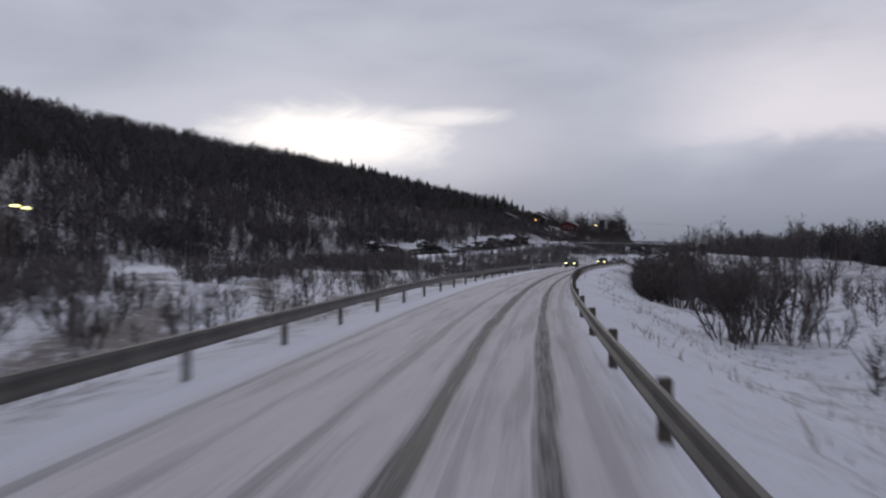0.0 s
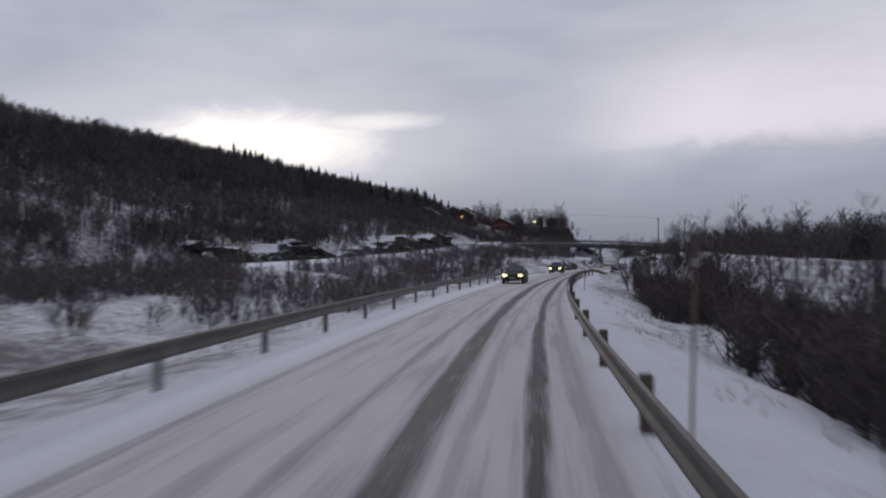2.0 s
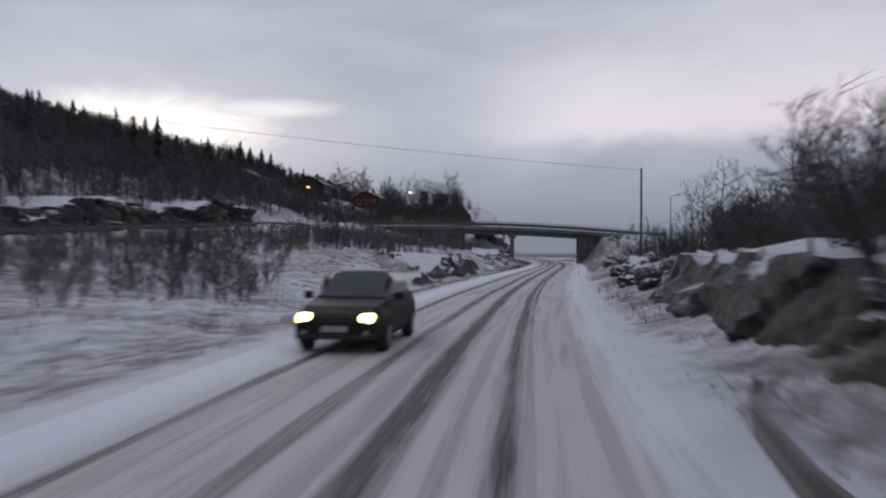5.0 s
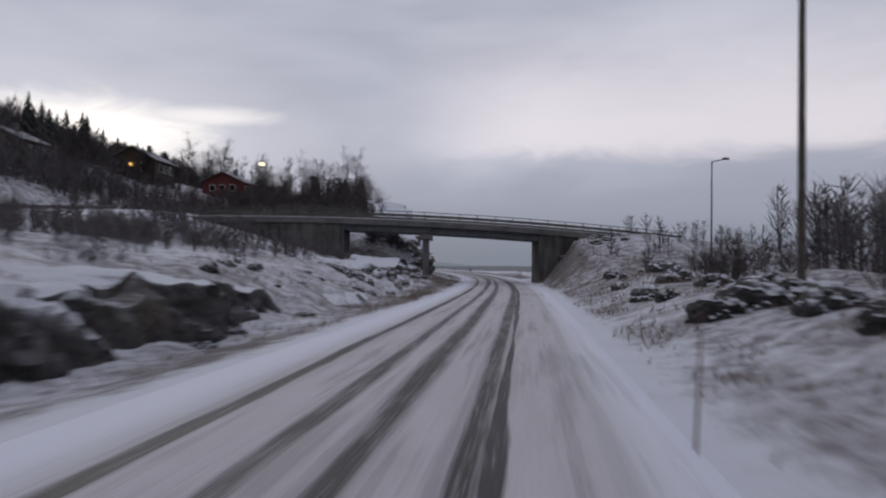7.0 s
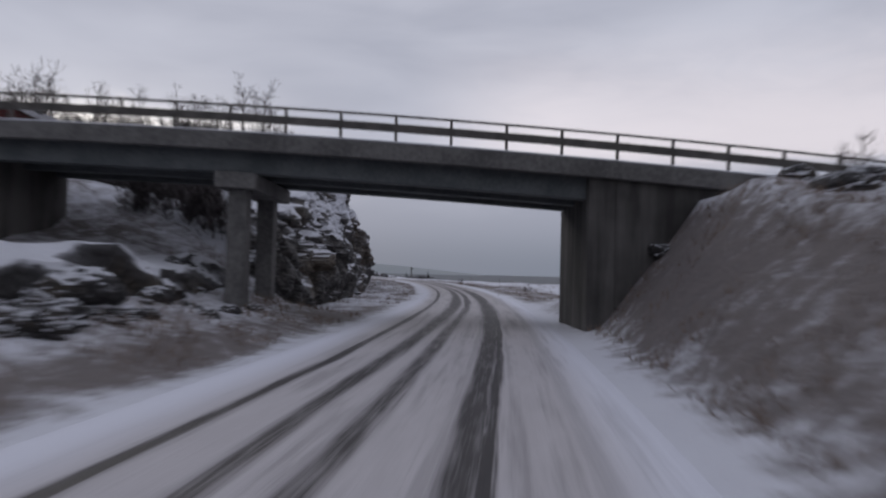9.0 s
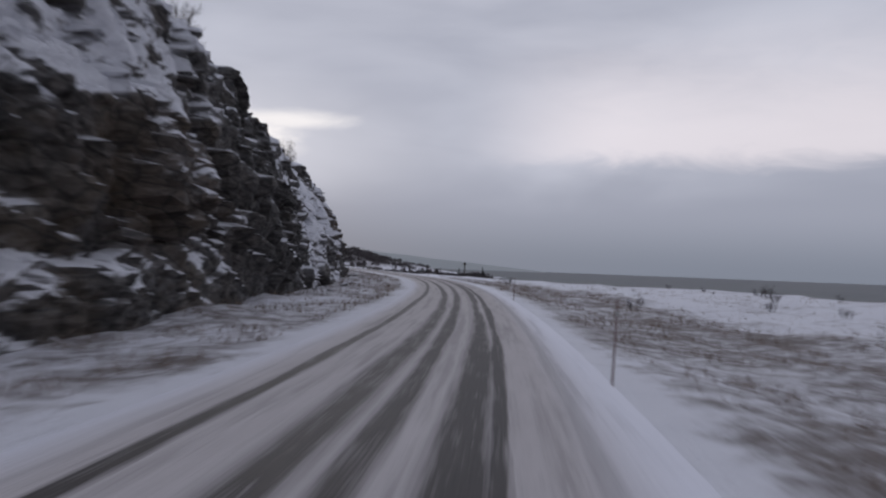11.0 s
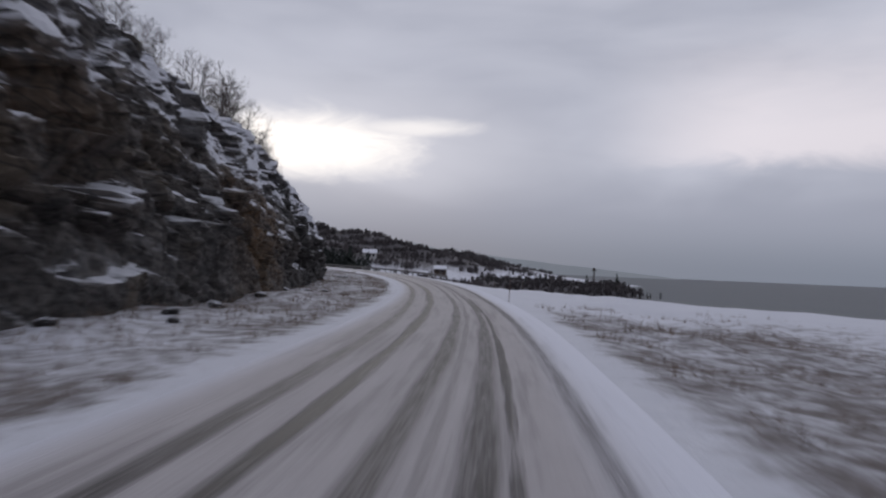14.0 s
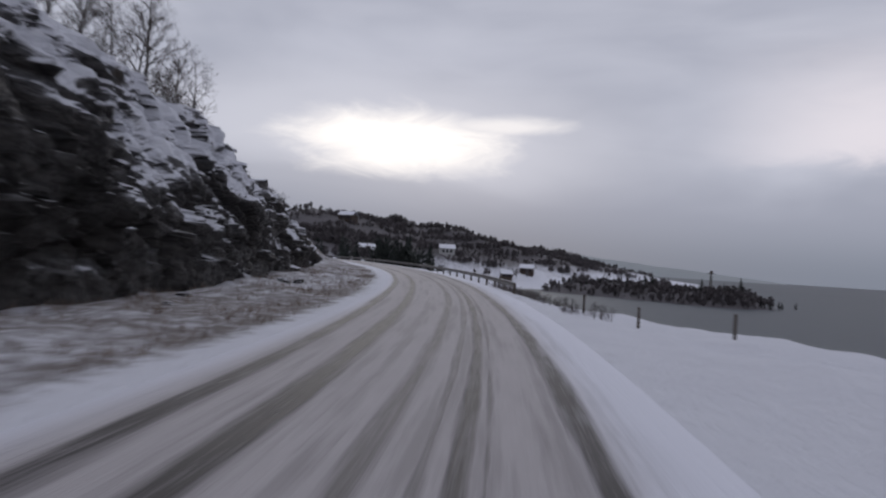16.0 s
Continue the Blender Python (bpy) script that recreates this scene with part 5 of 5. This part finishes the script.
def street_lamp(s, l, h, label="slim street lamp with a lit yellowish head", head=M_LAMP_DIM):
    root = tagged(new("street_lamp"), label, "street lamp", "street lamps")
    p = spot(s, l)
    root.matrix_world = Matrix.Translation(p)
    v, f = [], []
    cone(v, f, Vector((0, 0, -0.5)), Vector((0, 0, h)), 0.09, 0.05, 8)
    cone(v, f, Vector((0, 0, h)), Vector((1.2, -0.3, h + 0.25)), 0.05, 0.035, 6)
    part("pole", mesh_from("pole", v, f, M_POST), None, root)
    part("lamp_head", block((0.9, -0.5, h + 0.2), (1.5, -0.15, h + 0.36), 0.04), head, root)
    return root


street_lamp(311, -32.4, 14.0 - ground_z(311, -32.4), head=M_LAMP)
street_lamp(54.5, -43.5, 5.4 - ground_z(54.5, -43.5))
street_lamp(53.3, -43.5, 5.5 - ground_z(53.3, -43.5))


# ---- power line beside the bridge ----
def utility_pole(s, l, h):
    root = tagged(new("utility_pole"), "dark wooden power pole with a crossarm", "pole", "power poles")
    root.matrix_world = Matrix.Translation(spot(s, l)) @ pose(0, 0, 0, 0, 0, 60)
    v, f = [], []
    cone(v, f, Vector((0, 0, -0.8)), Vector((0, 0, h)), 0.14, 0.10, 8)
    part("pole", mesh_from("pole", v, f, M_POST), None, root)
    part("crossarm", block((-0.8, -0.06, h - 0.5), (0.8, 0.06, h - 0.36), 0.01), M_POST, root)
    for k in (-0.7, 0.0, 0.7):
        v, f = [], []
        cone(v, f, Vector((k, 0, h - 0.36)), Vector((k, 0, h - 0.16)), 0.05, 0.035, 6)
        part("insulator", mesh_from("insulator", v, f, M_PLATE), None, root)
    return root


utility_pole(240, 8.5, 10.4)
utility_pole(212, -47.5, 12.0)
street_lamp(285, 17, 8.6, "slim unlit street lamp beside the bridge", M_STEEL)


def cable(s0, l0, z0, s1, l1, z1, sag):
    v, f = [], []
    (xa, ya), (xb, yb) = plan(s0, l0), plan(s1, l1)
    a, c = Vector((float(xa), float(ya), z0)), Vector((float(xb), float(yb), z1))
    pts = [a.lerp(c, k / 24) - Vector((0, 0, sag * 4 * (k / 24) * (1 - k / 24))) for k in range(25)]
    side = (c - a).cross(Vector((0, 0, 1))).normalized() * 0.018
    for k, p in enumerate(pts):
        v += [p + side * math.cos(t) + Vector((0, 0, 0.018 * math.sin(t))) for t in (0.0, 1.2566, 2.5133, 3.7699, 5.0265)]
        if k:
            f += [(5 * k - 5 + n, 5 * k - 5 + (n + 1) % 5, 5 * k + (n + 1) % 5, 5 * k + n) for n in range(5)]
    tagged(new("power_cable", mesh_from("power_cable", v, f, M_RUBBER)), "thin dark power cable slung between poles", "cable")


cable(212, -47.5, ground_z(212, -47.5) + 11.8, 240, 8.5, ground_z(240, 8.5) + 10.2, 0.5)


# ---- sheds, poles and trees on the far shore; far hills ----
def far_hill(name, a, b, height, depth, seed, mat, label, count, tall=(3.5, 6.5), low=-9.5, twigs=40, grown=None, wide=0.035):
    """A long low ridge between two points of the plan, down to the sea at its end."""
    a, b = Vector(a), Vector(b)
    along = (b - a).normalized()
    side = Vector((-along.y, along.x))
    n, k = 120, 26
    verts = []
    for i in range(n + 1):
        u = i / n
        for j in range(k + 1):
            w = j / k
            bell = math.sin(math.pi * w) ** 1.2
            p = a.lerp(b, u) + side * (w - 0.5) * depth
            q = Vector((p.x, p.y, seed))
            z = height(u) * bell * (1 + 0.22 * noise.noise(q * 0.02) + 0.1 * noise.noise(q * 0.07)) - 11.5 + 1.0 * noise.noise(q * 0.1)
            verts.append((p.x, p.y, z))
    me = mesh_from(name, verts, grid_faces(n + 1, k + 1).tolist(), mat, True)
    if me.polygons[len(me.polygons) // 2].normal.z < 0:
        me.flip_normals()
    zs = np.array([v[2] for v in verts])
    me.attributes.new("bare", "FLOAT", "POINT").data.foreach_set("value", (np.interp(zs, (-11, -6, 1, 9), (-0.5, -0.3, 0.15, 1.0)) if grown is None else 0 * zs + grown).astype(np.float32))
    ob = tagged(new(name, me), label, "hill", kind="structure")
    pick = random.Random(int(seed * 10))
    ground = [Vector(v) for v in verts if v[2] > low]
    trees = []
    for _ in range(count):
        p = pick.choice(ground) + Vector((pick.uniform(-4, 4), pick.uniform(-4, 4), -0.3))
        thick = noise.noise(p * 0.016 + Vector((3, 1, 0))) + 0.6 * noise.noise(p * 0.05)
        if grown is not None or thick + np.interp(p.z, (-6, 2, 14), (-0.5, 0.0, 0.6)) > pick.uniform(-0.25, 0.25):
            trees.append((p, pick.uniform(*tall) * (0.75 + 0.7 * max(thick, 0))))
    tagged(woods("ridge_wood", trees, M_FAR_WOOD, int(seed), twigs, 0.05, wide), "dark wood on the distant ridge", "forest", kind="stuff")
    return ob


far_hill("far_ridge", (-150, 780), (235, 1345), lambda u: float(np.interp(u, (0, 0.25, 0.45, 0.7, 0.9, 1), (46, 42, 38, 25, 10, 2))), 420, 3.3, M_HILL, "distant wooded ridge with thin snow falling to the sea", 19000, (3.2, 6.2), -8.0, 32, None, 0.11)
far_hill("headland", (146, 835), (226, 756), lambda u: float(np.interp(u, (0, 0.06, 0.3, 0.88, 1), (0, 6, 6.5, 6.0, 0))), 60, 7.1, M_HILL, "low wooded headland in the sea", 900, (1.2, 5.4), -9.9, 50, 1.0, 0.11)


def far_mountain():
    """A long faint mountainside across the water, with the air's haze painted into its colour."""
    verts = []
    for i in range(121):
        a = radians(-14 + 34 * i / 120)
        top = float(np.interp(math.degrees(a), (-14, -4, 2, 9, 15, 20), (210, 165, 105, 62, 30, 0)))
        for j in range(7):
            d = 3300 + 130 * j
            q = Vector((math.degrees(a) * 0.5, j * 0.4, 2.0))
            bell = math.sin(math.pi * min(j / 5, 1) * 0.5)
            verts.append((112 + d * math.sin(a), 370 + d * math.cos(a), (top * (1 + 0.12 * noise.noise(q) + 0.05 * noise.noise(q * 4))) * bell - 11))
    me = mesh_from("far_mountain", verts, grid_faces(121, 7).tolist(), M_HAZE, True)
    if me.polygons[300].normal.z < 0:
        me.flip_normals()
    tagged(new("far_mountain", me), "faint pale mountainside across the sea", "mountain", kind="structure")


far_mountain()


def on_hill(x, y):
    """Height of the highest ground under a far place."""
    hit = scene.ray_cast(bpy.context.evaluated_depsgraph_get(), Vector((x, y, 200)), Vector((0, 0, -1)))
    return hit[1].z if hit[0] else -10.0


def far_house(x, y, z, w, d, h, roof, turn, mat, label):
    root = tagged(new("house"), label, "house", "houses on the far slope")
    m = Matrix.Translation((x, y, z)) @ Matrix.Rotation(radians(turn), 4, "Z")
    part("wall", block((-w / 2, -d / 2, -2), (w / 2, d / 2, h), 0.02, m), mat, root)
    for side in (-1, 1):
        slope = math.atan2(roof, d / 2)
        long = math.hypot(roof, d / 2) + 0.4
        r = m @ Matrix.Translation((0, 0, h + roof)) @ Matrix.Rotation(-side * slope, 4, "X")
        part("roof", block((-w / 2 - 0.4, 0 if side > 0 else -long, -0.3), (w / 2 + 0.4, long if side > 0 else 0, 0.0), 0.02, r), M_SNOW, root, "snow-covered roof")
    for k in range(3):
        a = -w / 2 + w * (k + 1) / 4
        part("window", block((a - 0.6, -d / 2 - 0.06, h * 0.4), (a + 0.6, -d / 2 - 0.003, h * 0.8), 0.01, m), M_GLASS, root)
    return root


for x, y, w, h, turn, mat, label in ((82, 852, 8.5, 4.2, 8, M_WHITE, "white two-storey house on the far slope"), (20, 872, 9, 4, -12, M_BROWN, "brown house on the far slope"),
                                     (128, 880, 8, 3.5, -5, M_BROWN, "brown boathouse near the shore"), (48, 790, 8, 4, 25, M_WHITE, "small white house on the far slope"), (116, 850, 6, 3, 5, M_BROWN, "brown shed near the bay")):
    far_house(x, y, max(on_hill(x, y), -9.0), w, 8, h, 2.2, turn, mat, label)


def tower(x, y):
    """A lattice beacon on the headland > legs, platform, lantern."""
    z = max(on_hill(x, y), -9.5)
    root = tagged(new("beacon_tower"), "dark slender beacon tower on the headland", "tower")
    for sx in (-1, 1):
        for sy in (-1, 1):
            v, f = [], []
            cone(v, f, Vector((x + sx * 0.6, y + sy * 0.6, z - 1)), Vector((x + sx * 0.25, y + sy * 0.25, z + 10)), 0.16, 0.12, 5)
            part("leg", mesh_from("leg", v, f, M_POST), None, root)
    part("platform", block((x - 1.3, y - 1.3, z + 9.7), (x + 1.3, y + 1.3, z + 10), 0.02), M_POST, root)
    part("lantern", block((x - 0.6, y - 0.6, z + 10), (x + 0.6, y + 0.6, z + 11.2), 0.1), M_POST, root)
    return root


tower(209, 785)

# spruces and bare trees behind the bend
pick = random.Random(77)
spots = []
for x0, y0, n, r, h0, h1 in ((88, 634, 34, 7, 8, 12), (104, 640, 8, 6, 4, 6), (70, 650, 10, 10, 5, 9), (60, 690, 14, 16, 4, 6.5), (95, 720, 12, 14, 3.5, 6), (196, 788, 14, 20, 3.5, 6), (222, 765, 9, 14, 3, 5.5), (165, 818, 10, 14, 3, 5)):
    for k in range(n):
        x, y = x0 + pick.gauss(0, r * 0.6), y0 + pick.gauss(0, r * 0.6)
        spots.append((Vector((x, y, on_hill(x, y) - 0.3)), pick.uniform(h0, h1)))
tagged(woods("bend_spruces", spots, M_SPRUCE, 41, 90, 0.6, 0.02), "dark spruces and bare trees behind the road's bend", "trees", kind="stuff")


def sign_post(x, y):
    """A dark post with a small board at the rail's end."""
    z = on_hill(x, y)
    root = tagged(new("road_post"), "dark post with a small crossboard at the rail's end", "post")
    part("pole", block((x - 0.07, y - 0.07, z - 0.5), (x + 0.07, y + 0.07, z + 2.4), 0.02), M_POST, root)
    part("crossboard", block((x - 0.3, y - 0.03, z + 1.5), (x + 0.3, y + 0.03, z + 1.85), 0.01), M_POST, root)
    return root


sign_post(115.5, 520.8)


def far_rail(s):
    return float(keyed(s, (528, 3.0), (720, 2.6)))


line = [(s, far_rail(s), 0.5) for s in np.arange(528, 700.1, 2.0)]
guardrail("low dark guardrail along the shore bend", line, [(s, far_rail(s) + 0.15) for s in np.arange(529, 700, 5.0)], -1, M_POST, (0.15, 0.6))
for s, l in ((508, 8.8), (512, 6.4), (516, 4.9)):
    ob = part("turnout_post", block((-0.05, -0.05, -0.5), (0.05, 0.05, 0.85), 0.012, Matrix.Translation(spot(s, l))), M_POST)
    tagged(ob, "short dark wooden post at the snowy turnout", "post", "posts round the turnout")

# thin fence on the cliff's brow
for k in range(9):
    s = 436 + 3.2 * k
    p = spot(s, -20.4)
    ob = part("fence_post", block((-0.05, -0.05, -0.5), (0.05, 0.05, 1.5), 0.01, Matrix.Translation(p)), M_POST)
    tagged(ob, "thin dark fence post on the cliff's brow", "post", "fence posts above the cliff")
